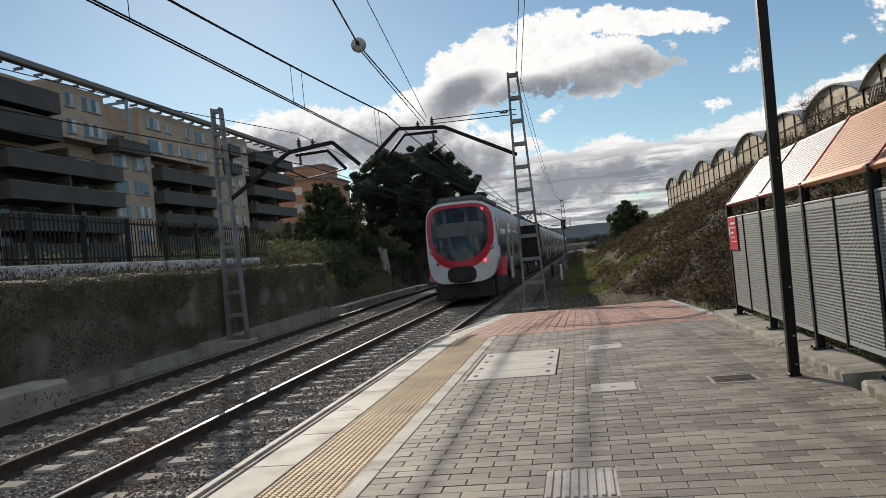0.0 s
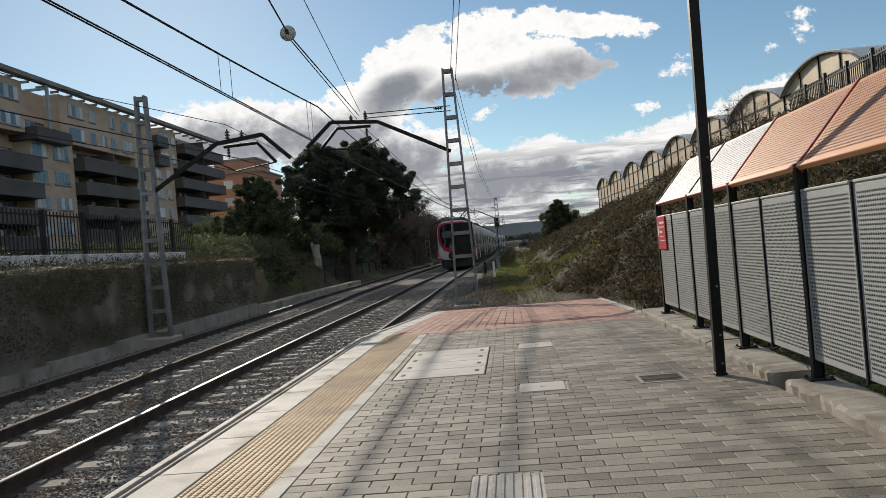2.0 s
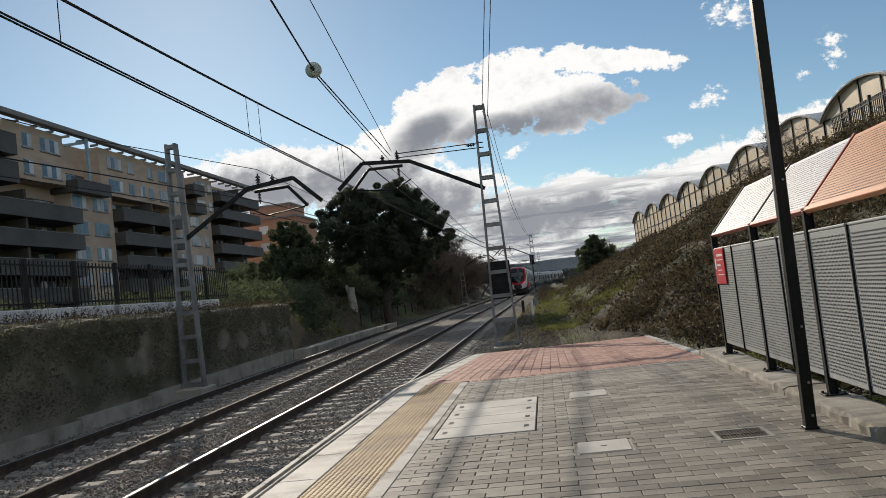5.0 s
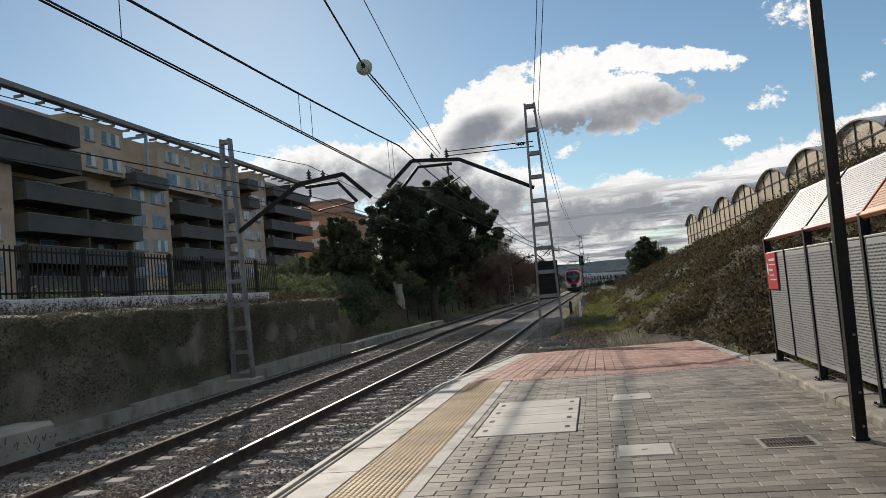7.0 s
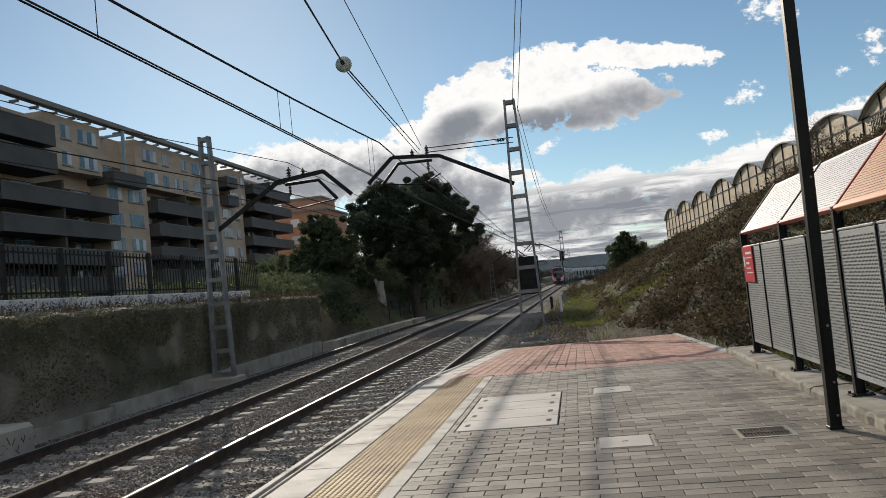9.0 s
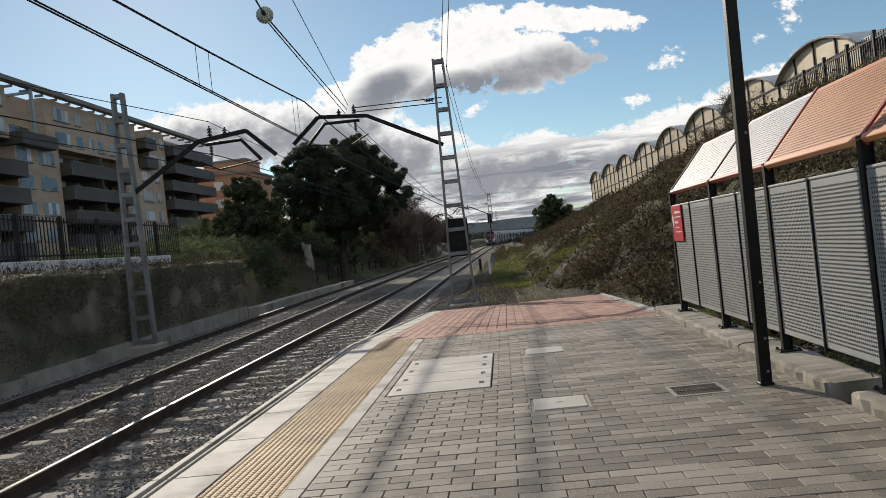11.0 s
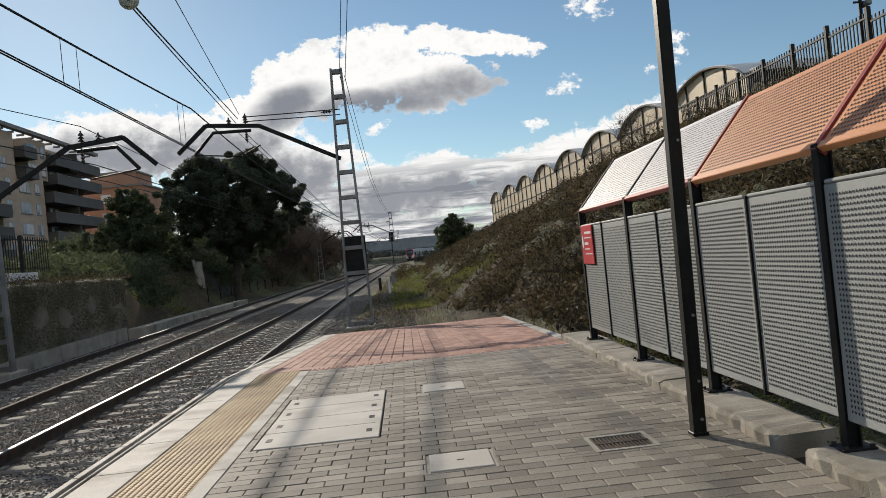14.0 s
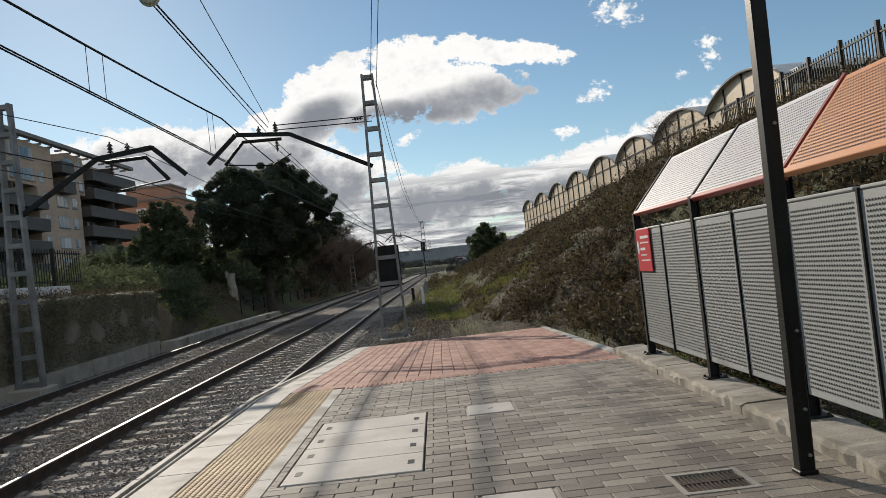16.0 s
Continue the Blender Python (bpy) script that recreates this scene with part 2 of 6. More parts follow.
M = dict(
    paver=mat("grey_paver", (0.145, 0.125, 0.1), (0.335, 0.297, 0.243), 0.75, 1.2, 110, 0.45, spread=0.9, island=0.42, stain=((0.12, 0.105, 0.085), 1.1, 0.58, 0.75), depth=0.004),
    paver_piece=mat("grey_paver_single", (0.145, 0.125, 0.1), (0.335, 0.297, 0.243), 0.75, 1.2, 110, 0.45, spread=0.9, objects=0.42, stain=((0.12, 0.105, 0.085), 1.1, 0.58, 0.75), depth=0.004),
    joint=mat("joint_sand", (0.03, 0.026, 0.022), (0.075, 0.066, 0.056), 0.95, 3, 90),
    red_paver=mat("red_paver", (0.33, 0.165, 0.12), (0.5, 0.285, 0.215), 0.8, 1.3, 100, 0.3, island=0.45, stain=((0.2, 0.12, 0.095), 1.3, 0.55, 0.75), depth=0.004),
    red_piece=mat("red_paver_single", (0.33, 0.165, 0.12), (0.5, 0.285, 0.215), 0.8, 1.3, 100, 0.3, objects=0.45, stain=((0.2, 0.12, 0.095), 1.3, 0.55, 0.75), depth=0.004),
    red_joint=mat("red_joint", (0.17, 0.1, 0.08), (0.26, 0.16, 0.125), 0.95, 3, 90),
    edge_slab=mat("pale_edge_slab", (0.33, 0.31, 0.275), (0.52, 0.49, 0.44), 0.75, 2.2, 80, 0.3, spread=0.8, island=0.35, stain=((0.22, 0.2, 0.17), 2.6, 0.48, 0.66), depth=0.004),
    tactile=mat("ochre_tactile", (0.38, 0.25, 0.125), (0.56, 0.4, 0.215), 0.7, 2, 80, 0.2, stain=((0.26, 0.18, 0.11), 1.4, 0.55, 0.8), depth=0.004),
    hatch=mat("pale_concrete_cover", (0.46, 0.425, 0.375), (0.6, 0.56, 0.5), 0.75, 2, 90, 0.2, stain=((0.33, 0.3, 0.26), 2.3, 0.52, 0.75), depth=0.003),
    concrete=mat("weathered_concrete", (0.28, 0.26, 0.22), (0.45, 0.42, 0.36), 0.9, 1.5, 50, 0.5, stain=((0.16, 0.15, 0.12), 1.2, 0.52, 0.72)),
    kerb=mat("rough_kerb_concrete", (0.28, 0.25, 0.2), (0.44, 0.4, 0.34), 0.95, 4, 90, 0.5, stain=((0.19, 0.17, 0.13), 2.5, 0.5, 0.7), depth=0.008),
    iron=mat("rusted_iron", (0.03, 0.024, 0.02), (0.085, 0.06, 0.045), 0.75, 8, 90, 0.3, 0.3),
    black=mat("black_painted_steel", (0.012, 0.012, 0.012), (0.028, 0.027, 0.026), 0.5, 4, 80, 0.06),
    pole=mat("dark_green_black_pole", (0.008, 0.009, 0.008), (0.02, 0.02, 0.018), 0.45, 5, 60, 0.05),
    dark_post=mat("charcoal_post", (0.011, 0.011, 0.011), (0.026, 0.026, 0.025), 0.5, 6, 90, 0.05),
    panel=mat("grey_powder_coat", (0.31, 0.33, 0.325), (0.39, 0.41, 0.405), 0.5, 0.8, 60, 0.04, stain=((0.18, 0.185, 0.18), 1.6, 0.6, 0.85)),
    hole=mat("dark_perforation", (0.02, 0.02, 0.02), (0.035, 0.035, 0.035), 0.9),
    orange=mat("orange_sheet", (0.62, 0.255, 0.105), (0.74, 0.34, 0.15), 0.45, 0.9, 60, 0.03),
    white=mat("white_sheet", (0.68, 0.66, 0.66), (0.78, 0.76, 0.76), 0.45, 0.9, 60, 0.03),
    red=mat("dark_red_paint", (0.25, 0.035, 0.025), (0.36, 0.05, 0.035), 0.45, 3, 60, 0.05),
    sign=mat("red_sign", (0.5, 0.03, 0.04), (0.62, 0.045, 0.055), 0.4, 2, 40, 0.02),
    letters=mat("white_print", (0.7, 0.7, 0.7), (0.8, 0.8, 0.8), 0.5),
    rail=mat("rail_side_rust", (0.035, 0.026, 0.02), (0.09, 0.062, 0.045), 0.85, 6, 70, 0.3),
    railtop=mat("polished_rail", (0.32, 0.31, 0.3), (0.45, 0.44, 0.42), 0.34, 20, 90, 0.02, 1.0, stretch=(1, 0.1, 1)),
    sleeper=mat("grey_concrete_sleeper", (0.18, 0.16, 0.135), (0.34, 0.31, 0.27), 0.9, 3, 60, 0.4, objects=0.3),
    ballast=mat("ballast_bed", (0.055, 0.05, 0.045), (0.2, 0.182, 0.16), 0.95, 20, 45, 0.8, spread=1.1, stain=((0.15, 0.11, 0.078), 0.7, 0.45, 0.68), depth=0.035),
    stone=mat("ballast_stone", (0.12, 0.112, 0.104), (0.34, 0.315, 0.285), 0.9, 2, 60, 0.2, island=0.8, stain=((0.2, 0.145, 0.1), 0.8, 0.5, 0.7)),
    galv=mat("galvanised_steel", (0.16, 0.165, 0.165), (0.28, 0.285, 0.285), 0.6, 3, 60, 0.1, 0.35, stain=((0.14, 0.13, 0.12), 2, 0.52, 0.75)),
    wire=mat("dark_copper_wire", (0.02, 0.02, 0.02), (0.045, 0.042, 0.04), 0.6, 5, 50, 0.0),
    glass_ins=mat("green_glass_insulator", (0.25, 0.3, 0.26), (0.45, 0.5, 0.44), 0.12, 5, 40, 0.0),
    brown_ins=mat("brown_insulator", (0.03, 0.02, 0.016), (0.06, 0.04, 0.03), 0.3, 5, 40, 0.0),
    grass=mat("dry_grass_ground", (0.03, 0.024, 0.015), (0.09, 0.072, 0.04), 0.95, 0.9, 11, 1.0, spread=1.1, stain=((0.085, 0.1, 0.035), 0.16, 0.48, 0.62), depth=0.12),
    blade=mat("straw_blades", (0.075, 0.065, 0.03), (0.23, 0.19, 0.095), 0.8, 0.35, 9, 0.0, island=0.7, thin=0.3),
    green=mat("green_grass", (0.1, 0.125, 0.03), (0.27, 0.27, 0.08), 0.8, 0.35, 9, 0.0, island=0.7, thin=0.35),
    shrub=mat("dry_scrub", (0.036, 0.029, 0.016), (0.185, 0.135, 0.065), 0.85, 0.5, 6, 0.0, island=0.9, thin=0.15),
    brown_twig=mat("bare_twigs", (0.06, 0.042, 0.03), (0.15, 0.11, 0.08), 0.9, 0.8, 8, 0.0, island=0.6),
    pine=mat("pine_needles", (0.06, 0.072, 0.048), (0.12, 0.135, 0.09), 0.7, 0.5, 5, 0.0, island=0.8, thin=0.55),
    leaf=mat("evergreen_leaf", (0.055, 0.072, 0.036), (0.12, 0.14, 0.07), 0.65, 0.6, 5, 0.0, island=0.8, thin=0.45),
    ivy=mat("ivy_leaf", (0.09, 0.085, 0.05), (0.2, 0.185, 0.115), 0.7, 0.9, 8, 0.0, island=0.8, thin=0.25),
    bark=mat("dark_bark", (0.035, 0.026, 0.02), (0.09, 0.066, 0.05), 0.95, 3, 25, 0.9, depth=0.03),
    oldwall=mat("mossy_retaining_wall", (0.17, 0.155, 0.125), (0.32, 0.295, 0.24), 0.95, 0.8, 22, 0.9, stain=((0.1, 0.1, 0.065), 0.6, 0.45, 0.6), depth=0.04),
    whitewall=mat("whitewashed_wall", (0.62, 0.62, 0.62), (0.8, 0.8, 0.79), 0.85, 1.2, 30, 0.3, stain=((0.3, 0.29, 0.3), 1.3, 0.55, 0.66)),
    brick=mat("tan_brick", (0.4, 0.305, 0.235), (0.53, 0.42, 0.335), 0.9, 0.4, 9, 0.4, stretch=(1, 1, 3)),
    redbrick=mat("red_brick", (0.34, 0.18, 0.12), (0.45, 0.25, 0.17), 0.9, 0.3, 9, 0.4, stretch=(1, 1, 3)),
    # dark brown cladding, with the deep shade of the recesses put into its colour
    loggia=mat("shaded_brown_cladding", (0.055, 0.046, 0.04), (0.1, 0.085, 0.072), 0.8, 0.6, 9, 0.1),
    scrawl=mat("blue_grey_spray_paint", (0.06, 0.07, 0.1), (0.16, 0.17, 0.2), 0.7, 3, 40, 0.0),
    balcony=mat("dark_balcony_panel", (0.045, 0.041, 0.038), (0.08, 0.074, 0.07), 0.6, 0.4, 6, 0.05),
    winframe=mat("blue_grey_window_frame", (0.2, 0.29, 0.35), (0.3, 0.4, 0.46), 0.5, 2, 30, 0.02),
    blind=mat("window_blind", (0.4, 0.42, 0.45), (0.6, 0.62, 0.64), 0.6, 0.3, 10, 0.02, objects=0.8),
    pane=glossy("window_pane", (0.1, 0.15, 0.2), 0.06),
    roofing=mat("grey_roof", (0.16, 0.155, 0.15), (0.26, 0.255, 0.25), 0.8, 0.5, 12, 0.2),
    poly=mat("tan_polycarbonate", (0.56, 0.42, 0.25), (0.72, 0.57, 0.38), 0.4, 0.25, 8, 0.05, island=0.3, stain=((0.4, 0.3, 0.19), 0.35, 0.52, 0.75)),
    polyroof=mat("pale_sheet_roof", (0.5, 0.5, 0.48), (0.66, 0.66, 0.64), 0.4, 0.4, 10, 0.05),
    hill=mat("far_hill", (0.2, 0.22, 0.25), (0.3, 0.32, 0.34), 0.95, 0.02, 0.15, 0.0),
    farwood=mat("far_wood", (0.05, 0.055, 0.045), (0.1, 0.1, 0.08), 0.95, 0.05, 0.5, 0.0, island=0.5),
    t_white=glossy("train_white", (0.66, 0.66, 0.67), 0.35),
    t_silver=glossy("train_silver", (0.21, 0.217, 0.23), 0.4),
    t_red=glossy("train_red", (0.48, 0.018, 0.04), 0.3),
    t_glass=glossy("train_glass", (0.012, 0.014, 0.018), 0.08),
    t_dark=mat("train_underframe", (0.015, 0.014, 0.013), (0.04, 0.036, 0.033), 0.8, 3, 30, 0.2),
    t_roof=mat("train_roof", (0.07, 0.07, 0.072), (0.12, 0.12, 0.122), 0.7, 2, 30, 0.1),
    lamp_red=glow("red_tail_lamp", (1.0, 0.05, 0.08), 2.5),
    lamp_dull=glossy("unlit_red_lens", (0.35, 0.03, 0.04), 0.2),
    lamp_off=glossy("lamp_lens", (0.3, 0.3, 0.32), 0.1),
)


for dull in ("dark_post", "pole", "black", "wire"):
    M[dull].node_tree.nodes["Principled BSDF"].inputs["Specular IOR Level"].default_value = 0.15


# ---------------------------------------------------------------- building blocks
def fill(name, bm, material, smooth=False):
    me = bpy.data.meshes.new(name)
    bmesh.ops.recalc_face_normals(bm, faces=bm.faces)
    bm.to_mesh(me)
    bm.free()
    if smooth:
        me.polygons.foreach_set("use_smooth", [True] * len(me.polygons))
    me.materials.append(material)
    return me


def part(name, bm, material, parent=None, label="", smooth=False):
    ob = new(name, fill(name, bm, material, smooth))
    ob.parent = parent
    return tagged(ob, label)


def raw(name, verts, faces, material, parent=None, label="", smooth=False):
    me = bpy.data.meshes.new(name)
    me.from_pydata([tuple(v) for v in verts], [], faces)
    me.materials.append(material)
    if smooth:
        me.polygons.foreach_set("use_smooth", [True] * len(me.polygons))
    ob = new(name, me)
    ob.parent = parent
    return tagged(ob, label)


def thing(name, at, label, category, group="", kind=""):
    ob = new(name)
    ob.empty_display_size = 0.1
    ob.matrix_world = at if isinstance(at, Matrix) else Matrix.Translation(at)
    return tagged(ob, label, category, group, kind)


def box(bm, lo, hi, bevel=0.0, m=None):
    """A box from corner to corner, its long edges eased."""
    c, s = [(a + b) / 2 for a, b in zip(lo, hi)], [b - a for a, b in zip(lo, hi)]
    made = bmesh.ops.create_cube(bm, size=1.0, matrix=Matrix.Translation(c) @ Matrix.Diagonal((*s, 1)))
    vs = made["verts"]
    if bevel:
        es = list({e for v in vs for e in v.link_edges})
        out = bmesh.ops.bevel(bm, geom=es, offset=bevel, segments=1, affect="EDGES", profile=0.5)
        vs = list({v for f in out["faces"] for v in f.verts} | {v for v in vs if v.is_valid})
    if m is not None:
        bmesh.ops.transform(bm, matrix=m, verts=vs)
    return bm


def boxes(*items, bevel=0.0):
    bm = bmesh.new()
    for lo, hi in items:
        box(bm, lo, hi, bevel)
    return bm


def tube(bm, pts, r, n=8, r2=None, cap=True):
    """A round bar along points, tapering from r to r2."""
    pts = [Vector(p) for p in pts]
    rings = []
    for i, p in enumerate(pts):
        d = (pts[min(i + 1, len(pts) - 1)] - pts[max(i - 1, 0)]).normalized()
        side = d.cross(Vector((0, 0, 1)) if abs(d.z) < 0.95 else Vector((1, 0, 0))).normalized()
        up = side.cross(d)
        k = r if r2 is None else r + (r2 - r) * i / (len(pts) - 1)
        rings.append([bm.verts.new(p + (side * math.cos(a) + up * math.sin(a)) * k) for a in (2 * math.pi * j / n for j in range(n))])
    for a, b in zip(rings, rings[1:]):
        for j in range(n):
            bm.faces.new((a[j], a[(j + 1) % n], b[(j + 1) % n], b[j]))
    if cap:
        bm.faces.new(rings[0][::-1])
        bm.faces.new(rings[-1])
    return bm


def bar(bm, a, b, w, h):
    """A rectangular bar from a to b: w across, h deep."""
    a, b = Vector(a), Vector(b)
    d = b - a
    m = Matrix.Translation((a + b) / 2) @ d.to_track_quat("Z", "Y").to_matrix().to_4x4() @ Matrix.Diagonal((w, h, d.length, 1))
    bmesh.ops.create_cube(bm, size=1.0, matrix=m)
    return bm


def prism(bm, outline, z0, z1):
    """An upright prism over an outline in x and y."""
    lo = [bm.verts.new((x, y, z0)) for x, y in outline]
    hi = [bm.verts.new((x, y, z1)) for x, y in outline]
    n = len(lo)
    for i in range(n):
        bm.faces.new((lo[i], lo[(i + 1) % n], hi[(i + 1) % n], hi[i]))
    bm.faces.new(lo[::-1])
    bm.faces.new(hi)
    return bm


def smooth01(a, b, v):
    k = min(1.0, max(0.0, (v - a) / (b - a)))
    return k * k * (3 - 2 * k)


def through_knots(knots, v):
    for (a, p), (b, q) in zip(knots, knots[1:]):
        if v <= b:
            return p + (q - p) * (v - a) / (b - a)
    return knots[-1][1]


# ---------------------------------------------------------------- plan of the line
def track_x(y):
    knots = ((-60, -2.6), (0, -3.2), (10, -3.42), (20, -3.62), (40, -3.72), (80, -3.45), (120, -3.1), (180, -2.9), (900, -2.9))
    return through_knots(knots, y) + 0.0015 * max(0.0, y - 185) ** 2


def rail_z(y):
    return -0.55 + 0.004 * max(0.0, min(y, 400) - 30)


def far_x(y):
    return through_knots(((-60, -5.2), (0, -6.35), (10, -6.75), (16, -7.07), (25, -7.42), (36, -7.75), (60, -7.8), (120, -7.2), (180, -7.0), (900, -7.0)), y) + 0.0015 * max(0.0, y - 185) ** 2


def ledge_x(y):
    return through_knots(((-40, -8.3), (0, -8.65), (11, -8.85), (16, -8.95), (20.5, -9.2), (31, -9.72)), y)


def ledge_z(y):
    return through_knots(((-40, -0.5), (14, -0.48), (20, -0.36), (31, -0.29)), y)


def wall_x(y):
    return ledge_x(y) - 0.12


WALL_X = -9.2
CREST = 12.0


def slope_foot(y):
    return through_knots(((-40, 2.6), (19, 2.55), (23, 1.3), (34, 0.8), (110, 0.6), (200, 1.5), (260, 9), (400, 60)), y)


def ground_z(x, y):
    tx = track_x(y)
    bed = rail_z(y) - 0.2
    if x > tx:
        foot = max(slope_foot(y), tx + 3.6)
        edge = tx + 2.2
        strip = bed + 0.22
        if x < edge:
            return bed
        z = bed + (strip - bed) * smooth01(edge, edge + 0.6, x)
        top = 4.5 - 0.9 * smooth01(30, 55, y) - 2.3 * smooth01(60, 150, y)
        wide = CREST - 2.6
        k = min(1.0, max(0.0, (x - foot) / wide))
        z += (top - strip) * (0.75 * k + 0.25 * smooth01(0, 1, k))
        z += max(0.0, min(x - foot - wide, 8.0)) * (0.24 - 0.15 * smooth01(30, 55, y))
        return z
    edge = far_x(y) - 1.9
    if x > edge:
        return bed
    if y < 30:
        return bed if x > wall_x(y) - 0.2 else 1.42
    far = smooth01(30, 36, y)
    bank = bed + 0.1 + (2.2 - bed) * smooth01(0.3, 4.0, edge - x)
    return 1.42 * (1 - far) + bank * far if x < wall_x(31) - 0.2 else bed + (bank - bed) * far


# ---------------------------------------------------------------- ground, distance
def axis(stops):
    out = []
    for a, b, step in stops:
        n = max(1, round((b - a) / step))
        out += [a + (b - a) * i / n for i in range(n)]
    return out + [stops[-1][1]]


def build_ground():
    xs = axis(((-900, -100, 100), (-100, -20, 8), (-20, -10.6, 1.2), (-10.6, -8.8, 0.15), (-8.8, -1, 0.5), (-1, 14, 0.4), (14, 24, 1.5), (24, 104, 10), (104, 900, 100)))
    ys = axis(((-60, 0, 5), (0, 60, 0.8), (60, 130, 2), (130, 300, 5), (300, 500, 25), (500, 2500, 200)))
    verts, faces = [], []
    for y in ys:
        for x in xs:
            z = ground_z(x, y)
            rough = 0.0
            foot = slope_foot(y)
            if x > foot and abs(x) < 30:
                rough = 0.42 * min(1, (x - foot) / 1.5)
            elif x < WALL_X - 2 and x > -30:
                rough = 0.12
            z += rough * (noise.noise((x * 0.55, y * 0.45, 1)) + 0.9 * noise.noise((x * 1.9, y * 1.5, 5)))
            if -2.6 < x < 2.9 and y < 20.6:
                z = min(z, -0.6)
            verts.append((x, y, z))
    w = len(xs)
    for j in range(len(ys) - 1):
        for i in range(w - 1):
            a = j * w + i
            faces.append((a, a + 1, a + w + 1, a + w))
    ground = raw("ground", verts, faces, M["grass"], smooth=True)
    tagged(ground, "dry grass and earth bank beside the railway", "ground", kind="structure")


def build_ballast():
    ys = axis(((-30, 60, 1.0), (60, 200, 3), (200, 420, 5)))
    prof = ((-6.0, -0.3), (-5.35, 0.012), (1.45, 0.03), (2.3, -0.18), (2.9, -0.3))
    verts, faces = [], []
    for y in ys:
        for dx, dz in prof:
            verts.append(((far_x(y) + dx + 3.75) if dx < 0 else track_x(y) + dx, y, rail_z(y) - 0.2 + dz))
    w = len(prof)
    for j in range(len(ys) - 1):
        for i in range(w - 1):
            a = j * w + i
            faces.append((a, a + 1, a + w + 1, a + w))
    tagged(raw("ballast_bed", verts, faces, M["ballast"]), "grey and rust-brown crushed stone ballast bed", "ballast", kind="structure")
    rng = random.Random(4)
    sv, sf = [], []
    for n in range(117000):
        y = 3.0 + 34 * rng.random() ** 1.5
        x = rng.uniform(far_x(y) - 1.9, track_x(y) + 1.9)
        if n >= 105000:
            y = END_Y + 0.15 + 24 * rng.random() ** 1.3
            x = track_x(y) + 1.5 + 2.6 * rng.random() ** 1.2
        d = min(abs(x - track_x(y)), abs(x - far_x(y)))
        over = abs((y - 1.0) / 0.6 - round((y - 1.0) / 0.6)) * 0.6 < 0.14
        if abs(d - 0.869) < 0.08:
            continue
        r = rng.uniform(0.014, 0.034)
        z = rail_z(y) - 0.172 + rng.uniform(-0.006, 0.006) - max(0, x - track_x(y) - 1.45) * 0.2
        if over and d < 1.3:
            if 0.5 < d and rng.random() < 0.93:
                continue
            z += 0.022
        if n >= 105000:
            r *= 1.35
            z = max(z, ground_z(x, y) + 0.004)
        k = len(sv)
        a = rng.random() * 6.28
        for j in range(3):
            sv.append((x + r * math.cos(a + 2.1 * j) * rng.uniform(0.7, 1.3), y + r * math.sin(a + 2.1 * j) * rng.uniform(0.7, 1.3), z - 0.01))
        for j in range(3):
            sv.append((x + 0.6 * r * math.cos(a + 0.5 + 2.1 * j), y + 0.6 * r * math.sin(a + 0.5 + 2.1 * j), z + r * rng.uniform(0.2, 0.65)))
        sf += [(k + 3, k + 4, k + 5), (k, k + 1, k + 4, k + 3), (k + 1, k + 2, k + 5, k + 4), (k + 2, k, k + 3, k + 5)]
    tagged(raw("ballast_stones", sv, sf, M["stone"]), "loose crushed ballast stones between the rails", "ballast", kind="stuff")


def build_hills():
    rng = random.Random(8)
    for name, dist, base, amp, label in (("backdrop", 1500, 40, 8, "hazy far ridge on the horizon"), ("backdrop", 700, 9, 4, "low wooded rise in the distance")):
        bm = bmesh.new()
        prev = None
        for i in range(121):
            a = radians(-70 + 140 * i / 120)
            x, y = dist * math.sin(a), dist * math.cos(a)
            h = base + amp * (noise.noise((i * 0.11, dist, 0)) + 0.3 * noise.noise((i * 0.5, dist, 3)))
            cur = (bm.verts.new((x, y, -8)), bm.verts.new((x, y, h)), bm.verts.new((x * 1.3, y * 1.3, h - 4)))
            if prev:
                bm.faces.new((prev[0], cur[0], cur[1], prev[1]))
                bm.faces.new((prev[1], cur[1], cur[2], prev[2]))
            prev = cur
        tagged(part(name, bm, M["hill"]), label, "hill", kind="structure")


# ---------------------------------------------------------------- platform
EDGE_X, KERB_X, RAMP_Y, END_Y, END_Z = -1.82, 2.06, 10.75, 20.2, -0.46


def ramp_z(y):
    return END_Z * max(0.0, y - RAMP_Y) / (END_Y - RAMP_Y)


def ramp_right(y):
    return KERB_X + 0.4 * max(0.0, y - RAMP_Y) / (END_Y - RAMP_Y)


